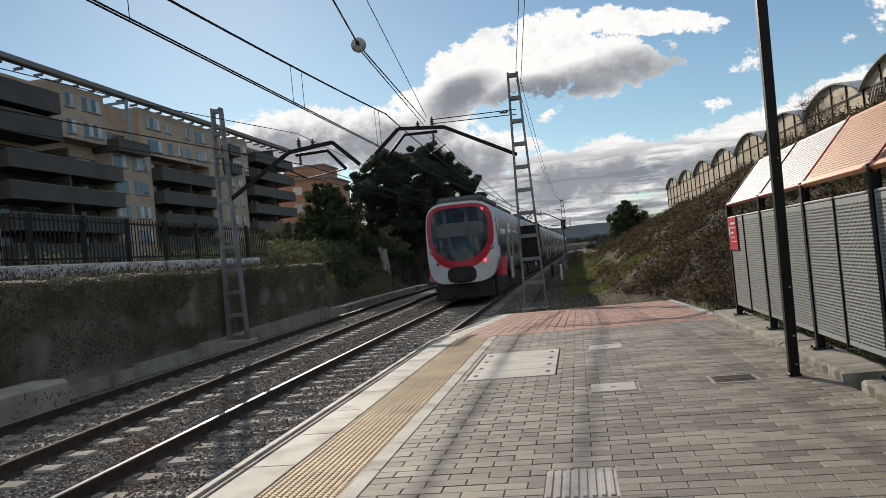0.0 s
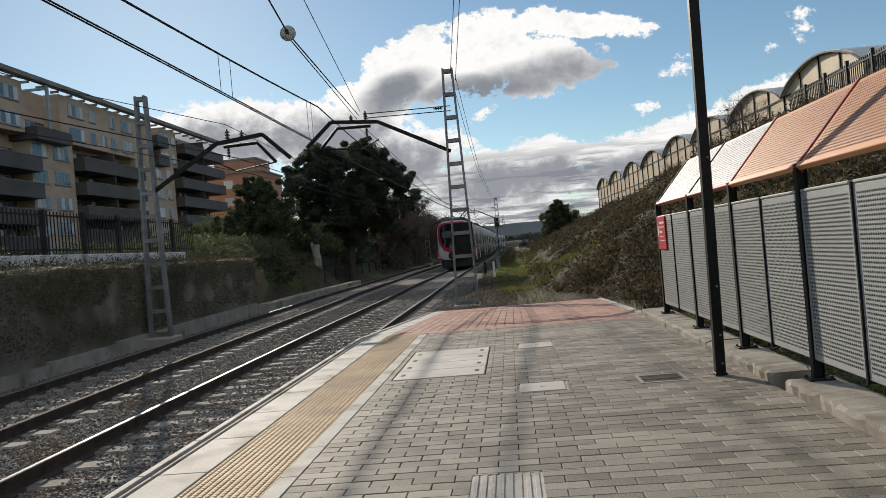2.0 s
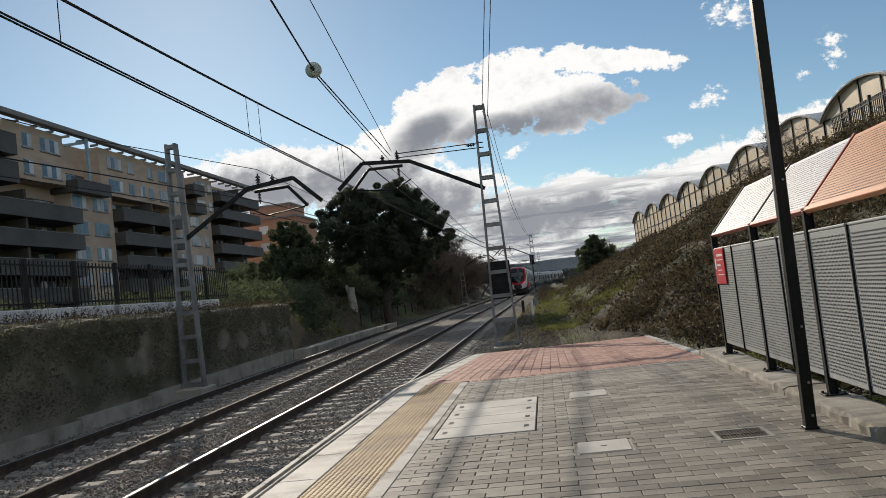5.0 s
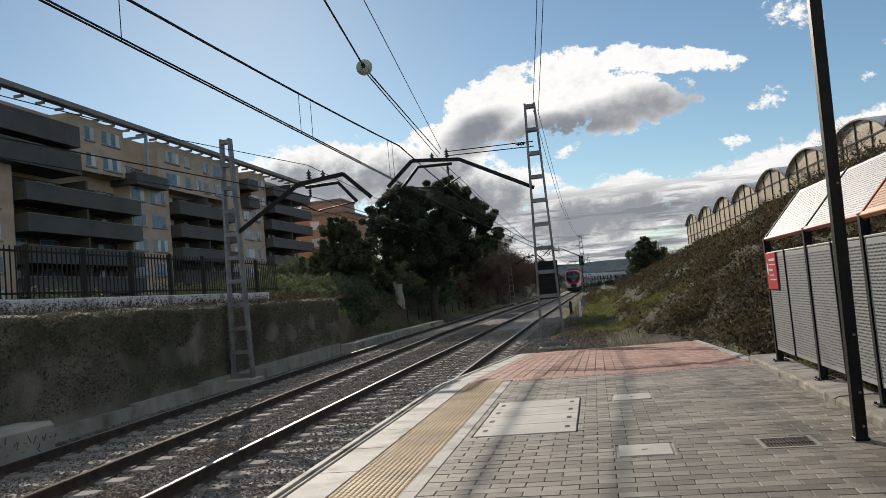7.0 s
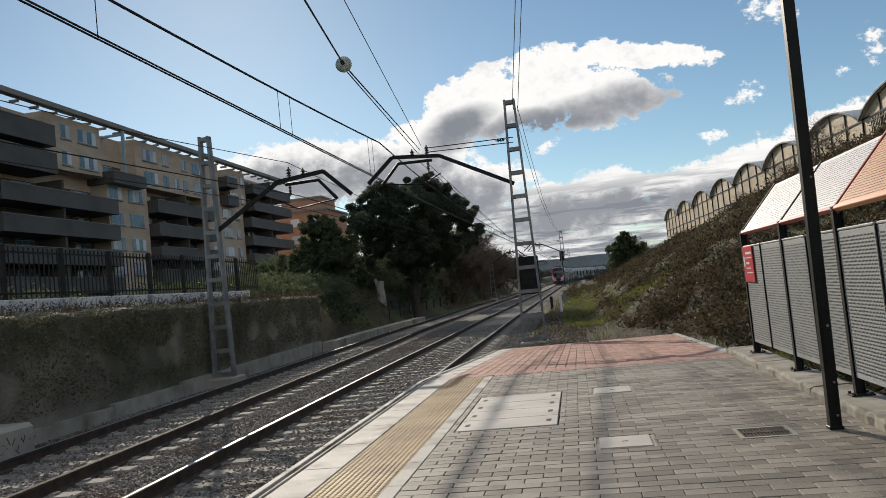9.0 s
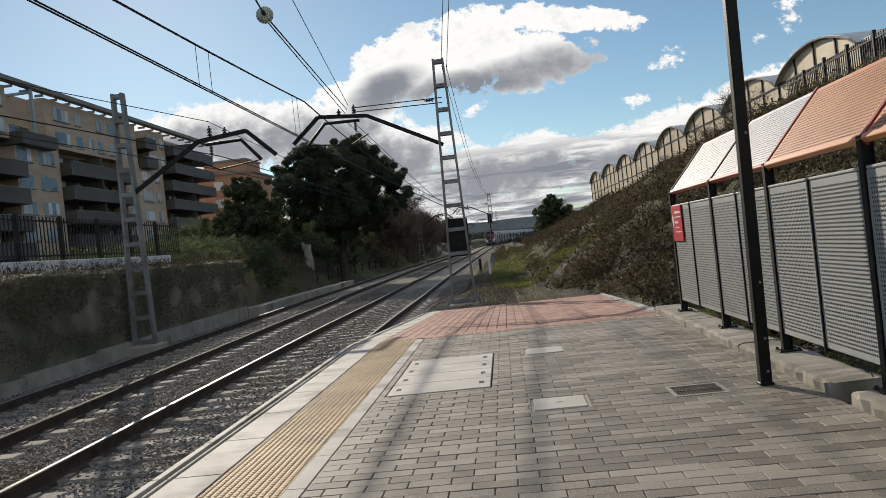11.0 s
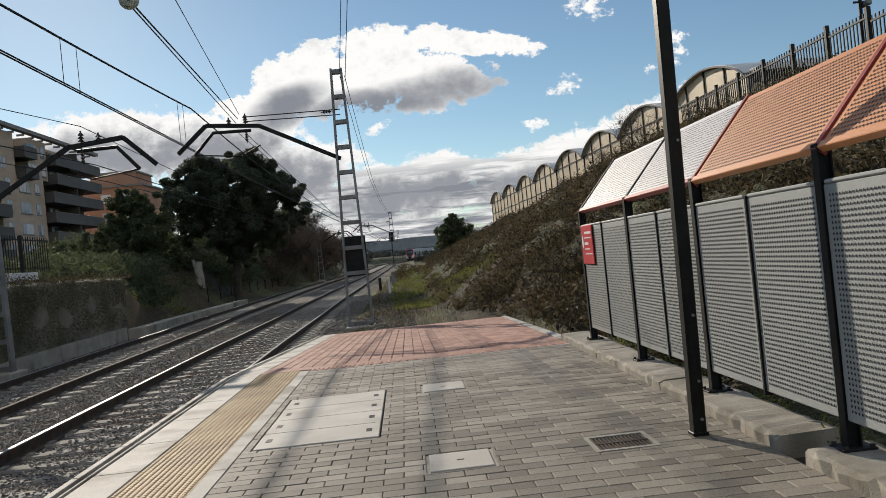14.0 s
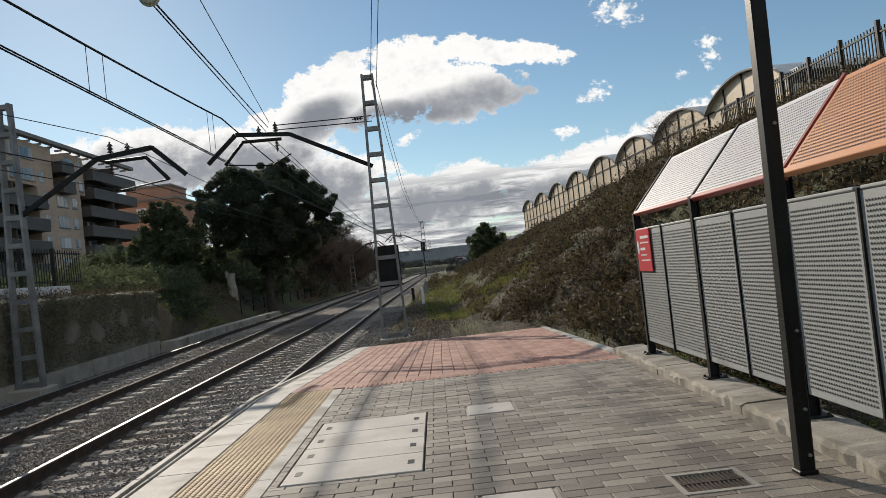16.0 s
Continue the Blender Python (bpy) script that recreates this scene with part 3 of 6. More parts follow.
def build_platform():
    plat = thing("platform", (0, 0, 0), "station platform paved with grey pavers and ending in a red ramp", "platform", kind="structure")
    # core under the paving
    verts, faces = [], []
    for y in (-12, RAMP_Y, END_Y):
        z = ramp_z(y) - 0.05
        verts += [(EDGE_X + 0.06, y, z), (ramp_right(y) + 0.3 if y < END_Y else ramp_right(y), y, z), (ramp_right(y) + 0.3, y, -1.2), (EDGE_X + 0.06, y, -1.2)]
    for a in (0, 4):
        faces += [(a + i, a + (i + 1) % 4, a + 4 + (i + 1) % 4, a + 4 + i) for i in range(4)]
    faces += [(0, 1, 2, 3), (11, 10, 9, 8)]
    raw("core", verts, faces, M["joint"], plat)
    verts, faces = [], []
    for y in (RAMP_Y, END_Y):
        verts += [(EDGE_X + 0.4, y, ramp_z(y) - 0.012), (ramp_right(y), y, ramp_z(y) - 0.012)]
    raw("ramp_bed", verts, [(0, 1, 3, 2)], M["red_joint"], plat)
    # pale coping slabs with a grooved nosing
    n = 0
    y = -10.0
    while y < END_Y - 0.01:
        y2 = min(y + 0.8, RAMP_Y if y < RAMP_Y - 0.02 else END_Y)
        tilt = pose(0, 0, 0, math.degrees(math.atan2(ramp_z(y2) - ramp_z(y), y2 - y)), 0, 0)
        bm = boxes(((-0.0, 0.004, -0.06), (0.05, y2 - y - 0.004, 0.0)), ((0.085, 0.004, -0.06), (0.105, y2 - y - 0.004, -0.003)), ((0.135, 0.004, -0.06), (0.415, y2 - y - 0.004, 0.0)), bevel=0.004)
        ob = part("coping_slab", bm, M["edge_slab"], plat)
        ob.matrix_local = Matrix.Translation((EDGE_X, y, ramp_z(y))) @ tilt
        part("groove", boxes(((0.045, 0.0, -0.075), (0.14, y2 - y, -0.03))), M["black"], ob, "dark rubber groove")
        y = y2
        n += 1
    # ochre tactile tiles: a base and rows of raised bars
    x1, x2 = -1.395, -0.945
    y = -6.0
    tile = None
    while y < RAMP_Y - 0.05:
        y2 = min(y + 0.45, RAMP_Y - 0.02)
        if tile is None or y2 - y < 0.44:
            bm = bmesh.new()
            box(bm, (0, 0.002, -0.05), (x2 - x1, y2 - y - 0.002, -0.004))
            for i in range(12):
                for j in range(12):
                    if 0.0375 * j + 0.036 > y2 - y:
                        continue
                    cx, cy = 0.01875 + 0.0375 * i, 0.004 + 0.0375 * j
                    vs = [bm.verts.new(p) for p in ((cx - 0.012, cy, -0.005), (cx + 0.012, cy, -0.005), (cx + 0.012, cy + 0.03, -0.005), (cx - 0.012, cy + 0.03, -0.005),
                                                    (cx - 0.008, cy + 0.005, 0.001), (cx + 0.008, cy + 0.005, 0.001), (cx + 0.008, cy + 0.025, 0.001), (cx - 0.008, cy + 0.025, 0.001))]
                    for f in ((4, 5, 6, 7), (0, 1, 5, 4), (1, 2, 6, 5), (2, 3, 7, 6), (3, 0, 4, 7)):
                        bm.faces.new([vs[q] for q in f])
            me = fill("tactile_tile", bm, M["tactile"])
            if tile is None:
                tile = me
        else:
            me = tile
        ob = new("tactile_tile", me)
        ob.parent = plat
        ob.location = (x1, y, 0)
        y += 0.45
    # white strip
    y = -6.0
    while y < RAMP_Y - 0.1:
        ob = part("white_strip", boxes(((-0.94, y + 0.002, -0.05), (-0.835, min(y + 0.6, RAMP_Y - 0.1) - 0.002, 0.0)), bevel=0.003), M["edge_slab"], plat)
        y += 0.6
    return plat


HOLES = [(-0.78, 6.99, 0.06, 8.79), (0.33, 6.02, 0.71, 6.41), (0.355, 8.43, 0.745, 8.84), (1.24, 6.05, 1.59, 6.38), (0.085, 3.56, 0.425, 4.01)]


def build_paving(plat):
    """Running-bond pavers 0.2 by 0.1 m with open joints, cut round the covers; the nearest ones are parts, the rest one mesh."""
    sv, sf = [], []
    rng = random.Random(2)
    singles = 0
    me = fill("paver", boxes(((0.0, 0.0, -0.05), (0.2045, 0.0995, 0.0)), bevel=0.003), M["paver_piece"])
    row, y = 0, -6.21
    L, W = 0.2085, 0.1035

    def add(x0, x1, y0, y1, z):
        k = len(sv)
        e = 0.0028
        for zz, s in ((z - 0.03, 0.0), (z - e, 0.0), (z, e)):
            sv.extend(((x0 + s, y0 + s, zz), (x1 - s, y0 + s, zz), (x1 - s, y1 - s, zz), (x0 + s, y1 - s, zz)))
        for b in (0, 4):
            sf.extend((k + b + i, k + b + (i + 1) % 4, k + b + 4 + (i + 1) % 4, k + b + 4 + i) for i in range(4))
        sf.append((k + 8, k + 9, k + 10, k + 11))

    while y < RAMP_Y - 0.2:
        x = -0.83 - (L / 2 if row % 2 else 0.0)
        while x < KERB_X - 0.02:
            x0, x1 = max(x, -0.83), min(x + L - 0.004, KERB_X)
            y0, y1 = y, y + W - 0.004
            dz = rng.uniform(-0.0025, 0.0012)
            whole = x0 == x and x1 == x + L - 0.004
            bits = [(x0, x1, y0, y1)]
            for hx0, hy0, hx1, hy1 in HOLES:
                left = []
                for a0, a1, b0, b1 in bits:
                    if a1 <= hx0 or a0 >= hx1 or b1 <= hy0 or b0 >= hy1:
                        left.append((a0, a1, b0, b1))
                        continue
                    m0, m1 = max(b0, hy0), min(b1, hy1)
                    left += [(a0, a1, b0, m0), (a0, a1, m1, b1), (a0, hx0, m0, m1), (hx1, a1, m0, m1)]
                bits = [q for q in left if q[1] - q[0] > 0.008 and q[3] - q[2] > 0.008]
            if bits == [(x0, x1, y0, y1)] and whole and 4.6 < y < 6.9 and singles < 300:
                ob = new("paver", me)
                ob.parent = plat
                ob.location = (x0, y0, dz)
                singles += 1
            else:
                for a0, a1, b0, b1 in bits:
                    add(a0, a1, b0, b1, dz)
            x += L
        y += W
        row += 1
    tagged(raw("paving", sv, sf, M["paver"], plat), kind="stuff")
    # red ramp: warning row across the foot of the ramp, then lengthwise pavers
    sv, sf = [], []
    red = fill("ramp_paver", boxes(((0.0, 0.0, -0.02), (0.125, 0.194, 0.0)), bevel=0.003), M["red_piece"])
    y = RAMP_Y + 0.22
    row = 0
    while y < END_Y - 0.05:
        y1 = min(y + 0.2, END_Y)
        x = EDGE_X + 0.42
        r = ramp_right((y + y1) / 2)
        while x < r - 0.02:
            za, zb = ramp_z(y), ramp_z(y1)
            k = len(sv)
            x1 = min(x + 0.133, r)
            d = rng.uniform(-0.002, 0.001)
            if row < 10 and x1 < r:
                ob = new("ramp_paver", red)
                ob.parent = plat
                ob.matrix_local = pose(x + 0.004, y + 0.003, za + d, math.degrees(math.atan2(zb - za, y1 - y)))
                x += 0.133
                continue
            e = 0.003
            for s, q in ((0.0, -0.02), (0.0, -e), (e, 0.0)):
                sv.extend(((x + 0.004 + s, y + 0.003 + s, za + q + d), (x1 - 0.004 - s, y + 0.003 + s, za + q + d), (x1 - 0.004 - s, y1 - 0.003 - s, zb + q + d), (x + 0.004 + s, y1 - 0.003 - s, zb + q + d)))
            for b in (0, 4):
                sf.extend((k + b + i, k + b + (i + 1) % 4, k + b + 4 + (i + 1) % 4, k + b + 4 + i) for i in range(4))
            sf.append((k + 8, k + 9, k + 10, k + 11))
            x += 0.133
        y = y1
        row += 1
    tagged(raw("ramp_paving", sv, sf, M["red_paver"], plat), kind="stuff")
    x = -0.83
    bm = bmesh.new()
    while x < KERB_X - 0.01:
        box(bm, (x + 0.002, RAMP_Y - 0.19, -0.04), (min(x + 0.2, KERB_X) - 0.002, RAMP_Y + 0.005, -0.004))
        for i in range(4):
            if x + 0.05 * i + 0.04 < KERB_X:
                box(bm, (x + 0.012 + 0.05 * i, RAMP_Y - 0.18, -0.005), (x + 0.038 + 0.05 * i, RAMP_Y - 0.005, 0.004))
        x += 0.2
    part("warning_row", bm, M["red_paver"], plat)
    verts, faces = [], []
    for yy in (RAMP_Y + 0.15, END_Y + 0.02):
        r = ramp_right(yy)
        for dx, dz in ((0.003, 0.012), (0.12, 0.012), (0.12, -0.3), (0.003, -0.3)):
            verts.append((r + dx, yy, ramp_z(yy) + dz))
    raw("ramp_edging", verts, [(0, 1, 5, 4), (1, 2, 6, 5), (0, 4, 7, 3), (0, 3, 2, 1), (4, 5, 6, 7)], M["edge_slab"], plat, "pale edging strip")
    part("ramp_foot_row", boxes(((EDGE_X + 0.42, RAMP_Y + 0.01, -0.05), (KERB_X, RAMP_Y + 0.21, -0.004)), bevel=0.003), M["red_paver"], plat)
    part("pale_line", boxes(((-0.83, RAMP_Y - 0.235, -0.04), (KERB_X, RAMP_Y - 0.195, 0.001)), bevel=0.002), M["edge_slab"], plat)


def build_covers():
    hatch = thing("cable_hatch", (-0.775, 6.995, 0), "pale concrete cable hatch of four slabs with lifting slots", "hatch")
    w, l = 0.83, 1.79
    part("frame", boxes(((0, 0, -0.06), (w, l, -0.012))), M["iron"], hatch, "rusty steel frame")
    for i in range(4):
        y0 = 0.01 + i * (l - 0.02) / 4
        y1 = y0 + (l - 0.02) / 4 - 0.008
        slab = part("slab", boxes(((0.008, y0, -0.04), (w - 0.008, y1, 0.004)), bevel=0.004), M["hatch"], hatch)
        for x in (0.06, w - 0.1):
            part("slot", boxes(((x, (y0 + y1) / 2 - 0.045, 0.0), (x + 0.04, (y0 + y1) / 2 + 0.045, 0.0055))), M["black"], slab, "dark lifting slot")
    for name, x, y, s, t in (("inspection_cover", 0.33, 6.02, 0.38, 0.385), ("inspection_cover", 0.355, 8.43, 0.39, 0.41)):
        cov = thing(name, (x, y, 0), "square pale concrete inspection cover set in the pavers", "cover", "inspection covers")
        part("frame", boxes(((0, 0, -0.05), (s, t, -0.008))), M["concrete"], cov)
        part("lid", boxes(((0.02, 0.02, -0.04), (s - 0.02, t - 0.02, 0.003)), bevel=0.003), M["hatch"], cov)
        part("lifting_hole", boxes(((s / 2 - 0.02, t / 2 - 0.008, 0), (s / 2 + 0.02, t / 2 + 0.008, 0.0045))), M["iron"], cov)
    rib = thing("ribbed_tile", (0.085, 3.56, 0), "pale ribbed tactile tile set in the pavers", "tactile tile")
    part("base", boxes(((0, 0, -0.05), (0.34, 0.45, -0.003))), M["edge_slab"], rib)
    for i in range(8):
        part("rib", boxes(((0.012 + 0.041 * i, 0.012, -0.004), (0.036 + 0.041 * i, 0.438, 0.004)), bevel=0.003), M["edge_slab"], rib)
    gr = thing("drain_grate", (1.24, 6.05, 0), "rusty cast iron drain grate in a concrete frame", "drain grate")
    part("frame", boxes(((0, 0, -0.06), (0.35, 0.03, 0.002)), ((0, 0.3, -0.06), (0.35, 0.33, 0.002)), ((0, 0.03, -0.06), (0.025, 0.3, 0.002)), ((0.325, 0.03, -0.06), (0.35, 0.3, 0.002))), M["concrete"], gr)
    part("pit", boxes(((0.025, 0.03, -0.06), (0.325, 0.3, -0.045))), M["hole"], gr)
    for i in range(14):
        part("bar", boxes(((0.03 + 0.0212 * i, 0.032, -0.04), (0.041 + 0.0212 * i, 0.298, -0.002))), M["iron"], gr)
    part("crossbar", boxes(((0.025, 0.155, -0.04), (0.325, 0.175, 0.0))), M["iron"], gr)


def build_kerb():
    rng = random.Random(3)
    for y0, y1 in ((-6, -1.6), (-1.5, 2.2), (2.3, 5.45), (5.72, 7.45), (7.46, 9.3), (9.31, 10.95)):
        bm = bmesh.new()
        n = int((y1 - y0) / 0.07)
        prev = None
        for i in range(n + 1):
            y = y0 + (y1 - y0) * i / n
            j = [rng.uniform(-0.012, 0.012) for _ in range(8)]
            cur = [bm.verts.new(p) for p in ((KERB_X + j[0] * 0.5, y, -0.1), (KERB_X + j[1], y, 0.05 + j[2]), (KERB_X + 0.025 + j[3], y, 0.07 + j[4] * 0.6), (KERB_X + 0.32, y, 0.072 + j[5] * 0.5), (KERB_X + 0.34, y, -0.4))]
            if prev:
                for q in range(4):
                    bm.faces.new((prev[q], cur[q], cur[q + 1], prev[q + 1]))
            else:
                bm.faces.new(cur)
            prev = cur
        bm.faces.new(prev[::-1])
        tagged(part("kerb", bm, M["kerb"]), "rough weathered concrete kerb along the barrier", "kerb", "kerb stones", "structure")


# ---------------------------------------------------------------- barrier with slanted sheets
POSTS = [10.12, 8.44, 6.91, 5.38, 3.85, 2.32, 0.79, -0.74]


ROUND = [(math.cos(math.pi * i / 3), math.sin(math.pi * i / 3)) for i in range(6)]


def holes_mesh(name, o, ex, ey, nrm, w, h, pitch, su, sv_, margin, material, parent, label):
    """Rows of small recess-dark holes laid just proud of a sheet."""
    o, ex, ey, nrm = map(Vector, (o, ex, ey, nrm))
    nu, nv = int((w - 2 * margin) / pitch), int((h - 2 * margin) / pitch)
    V, F = [], []
    a, b = ex * su / 2, ey * sv_ / 2
    for i in range(nu):
        for j in range(nv):
            c = o + ex * (margin + (i + 0.5) * (w - 2 * margin) / nu) + ey * (margin + (j + 0.5) * (h - 2 * margin) / nv) + nrm * 0.003
            k = len(V)
            V += [c + a * p + b * q for p, q in ROUND]
            F.append(tuple(range(k, k + 6)))
    return raw(name, V, F, material, parent, label)


def build_barrier():
    px = 2.215
    up = Vector((0.42, 0, 0.5)).normalized()
    reach = 0.655
    low = Vector((px + 0.02, 0, 1.445))
    nrm = Vector((-up.z, 0, up.x))
    fence = thing("platform_barrier", (0, 0, 0), "grey perforated barrier with slanted white and orange sheets on charcoal posts", "barrier")
    m = Matrix(((0, up.x, nrm.x, 0), (1, 0, 0, 0), (0, up.z, nrm.z, 0), (0, 0, 0, 1)))
    for i, y in enumerate(POSTS):
        bm = bmesh.new()
        prism(bm, ((0.0, -0.026), (0.006, -0.026), (0.006, -0.006), (0.062, -0.006), (0.062, -0.026), (0.068, -0.026), (0.068, 0.026), (0.062, 0.026), (0.062, 0.006), (0.006, 0.006), (0.006, 0.026), (0.0, 0.026))[::-1], 0, 1.385)
        post = part("post", bm, M["dark_post"], fence)
        post.location = (px, y, 0.07)
        part("base_plate", boxes(((-0.04, -0.06, 0), (0.12, 0.06, 0.012)), bevel=0.002), M["dark_post"], post)
        for sy in (-0.05, 0.05):
            for sx in (-0.022, 0.1):
                bm = bmesh.new()
                bmesh.ops.create_cone(bm, cap_ends=True, segments=6, radius1=0.011, radius2=0.011, depth=0.014, matrix=Matrix.Translation((sx, sy, 0.019)))
                part("bolt", bm, M["iron"], post)
        bm = bmesh.new()
        a = Vector((0.02, 0, 1.345))
        bar(bm, a, a + up * (reach + 0.04), 0.035, 0.06)
        part("bracket", bm, M["red"] if i > 1 else M["dark_post"], post, "dark red slanted bracket" if i > 1 else "charcoal slanted bracket")
    for i, (y1, y0) in enumerate(zip(POSTS, POSTS[1:])):
        colour = "white" if i < 2 else "orange"
        w = y1 - y0 - 0.05
        bm = bmesh.new()
        box(bm, (0, 0, -0.012), (w, reach, 0.0), 0.0, m)
        sheet = part("slanted_sheet", bm, M[colour], fence, ("pinkish white" if i < 2 else "orange") + " perforated sheet")
        sheet.location = low + Vector((0, y0 + 0.025, 0))
        bm = bmesh.new()
        box(bm, (0, -0.02, -0.03), (w, 0.02, 0.012), 0.004, m)
        part("lower_rim", bm, M["red"] if i < 2 else M["orange"], sheet, "dark red rolled rim" if i < 2 else "")
        holes_mesh("perforation", (0, 0, 0), (0, 1, 0), up, nrm, w, reach, 0.026, 0.0145, 0.0145, 0.035, M["hole"], sheet, "rows of small punched holes")
        half = (y1 - y0 - 0.036) / 2
        for q in range(2):
            ya = y0 + 0.018 + q * half + (0.006 if q else 0)
            ww = half - 0.008
            panel = part("panel", boxes(((0, 0, 0), (0.03, ww, 1.07)), bevel=0.006), M["panel"], fence)
            panel.location = (px + 0.014, ya, 0.2)
            part("top_cap", boxes(((-0.008, 0.02, 1.07), (0.038, ww - 0.02, 1.09)), bevel=0.006), M["panel"], panel)
            holes_mesh("perforation", (0, 0, 0), (0, 1, 0), (0, 0, 1), (-1, 0, 0), ww, 1.07, 0.0245, 0.0145, 0.0145, 0.04, M["hole"], panel, "rows of small punched holes")
            if q == 0:
                part("joint_strip", boxes(((-0.012, ww - 0.004, -0.02), (0.04, ww + 0.012, 1.08))), M["dark_post"], panel, "charcoal joint strip")
    sign = thing("station_sign", (px + 0.006, 9.62, 0.88), "small red notice sign with white print on the barrier", "sign")
    part("plate", boxes(((-0.012, 0, 0), (0, 0.45, 0.4)), bevel=0.004), M["sign"], sign)
    for z, y0, y1, h in ((0.31, 0.03, 0.3, 0.025), (0.265, 0.03, 0.32, 0.012), (0.2, 0.16, 0.32, 0.025), (0.15, 0.12, 0.32, 0.012), (0.1, 0.03, 0.32, 0.012)):
        part("print_line", boxes(((-0.0155, y0, z), (-0.0125, y1, z + h))), M["letters"], sign, "white printed bar")
    bm = bmesh.new()
    bmesh.ops.create_cone(bm, cap_ends=True, segments=20, radius1=0.03, radius2=0.03, depth=0.003, matrix=Matrix.Translation((-0.014, 0.39, 0.23)) @ pose(0, 0, 0, 0, 90, 0) @ Matrix.Diagonal((2.2, 1, 1, 1)))
    part("emblem", bm, M["letters"], sign, "white oval emblem")


def build_lamp_post():
    lp = thing("lamp_post", pose(1.838, 6.17, 0, 0, 0.9, 0), "tall dark square steel lamp post on the platform", "lamp post")
    bm = bmesh.new()
    s, e = 0.036, 0.006
    prism(bm, ((-s, -s + e), (-s + e, -s), (s - e, -s), (s, -s + e), (s, s - e), (s - e, s), (-s + e, s), (-s, s - e)), 0.0, 5.2)
    shaft = part("shaft", bm, M["pole"], lp)
    part("base_plate", boxes(((-0.044, -0.044, 0), (0.044, 0.044, 0.02)), bevel=0.004), M["pole"], lp)
    part("service_door", boxes(((-0.025, -0.0395, 0.35), (0.025, -0.037, 0.62)), bevel=0.001), M["pole"], lp)
    for z in (0.09, 0.3, 0.66, 1.62):
        bm = bmesh.new()
        bmesh.ops.create_cone(bm, cap_ends=True, segments=8, radius1=0.009, radius2=0.007, depth=0.012, matrix=Matrix.Translation((0.012, -0.042, z)) @ pose(0, 0, 0, 90, 0, 0))
        part("bolt", bm, M["galv"], lp)
    part("lantern", boxes(((-0.28, -0.09, 5.2), (0.28, 0.09, 5.28)), bevel=0.02), M["pole"], lp)


# ---------------------------------------------------------------- track
def build_track():
    rng = random.Random(5)
    stations = axis(((-30, 60, 3), (60, 180, 8), (180, 420, 5)))
    gauge = 1.668 / 2 + 0.035
    made = 0
    for k, line in enumerate((track_x, far_x)):
        tr = thing("near_track" if k == 0 else "far_track", (0, 0, 0), "railway track of rusty rails with polished heads on concrete sleepers", "railway track", "tracks", "structure")
        for side in (-gauge, gauge):
            for name, prof, m in (("rail", ((-0.07, -0.172), (0.07, -0.172), (0.07, -0.16), (0.012, -0.135), (0.01, -0.045), (0.036, -0.035), (0.036, -0.004), (-0.036, -0.004), (-0.036, -0.035), (-0.01, -0.045), (-0.012, -0.135), (-0.07, -0.16)), M["rail"]),
                                  ("running_surface", ((-0.02, -0.0035), (0.02, -0.0035), (0.016, 0.0), (-0.016, 0.0)), M["railtop"])):
                verts, faces = [], []
                w = len(prof)
                for y in stations:
                    for px, pz in prof:
                        verts.append((line(y) + side + px, y, rail_z(y) + pz))
                for j in range(len(stations) - 1):
                    for i in range(w):
                        a = j * w
                        faces.append((a + i, a + (i + 1) % w, a + w + (i + 1) % w, a + w + i))
                # far track's right head takes the dull side colour in place of a missing glint
                raw(name, verts, faces, M["rail"] if k == 1 and side > 0 else m, tr)
        bm = boxes(((-1.3, -0.13, -0.24), (1.3, 0.13, -0.15)), bevel=0.02)
        for sx in (-gauge, gauge):
            for d in (-0.12, 0.12):
                box(bm, (sx + d - 0.03, -0.06, -0.151), (sx + d + 0.03, 0.06, -0.125))
        me = fill("sleeper", bm, M["sleeper"])
        sv, sf = [], []
        y = 1.0
        while y < 300:
            x, z = line(y), rail_z(y)
            if y < 80:
                ob = new("sleeper", me)
                ob.parent = tr
                ob.matrix_local = pose(x + rng.uniform(-0.02, 0.02), y, z, 0, 0, rng.uniform(-0.6, 0.6))
            else:
                q = len(sv)
                for zz in (-0.24, -0.165):
                    sv += [(x - 1.3, y - 0.13, z + zz), (x + 1.3, y - 0.13, z + zz), (x + 1.3, y + 0.13, z + zz), (x - 1.3, y + 0.13, z + zz)]
                sf += [(q + 4, q + 5, q + 6, q + 7), (q, q + 1, q + 5, q + 4), (q + 1, q + 2, q + 6, q + 5), (q + 2, q + 3, q + 7, q + 6), (q + 3, q, q + 4, q + 7)]
            y += 0.6
        tagged(raw("far_sleepers", sv, sf, M["sleeper"], tr), kind="stuff")


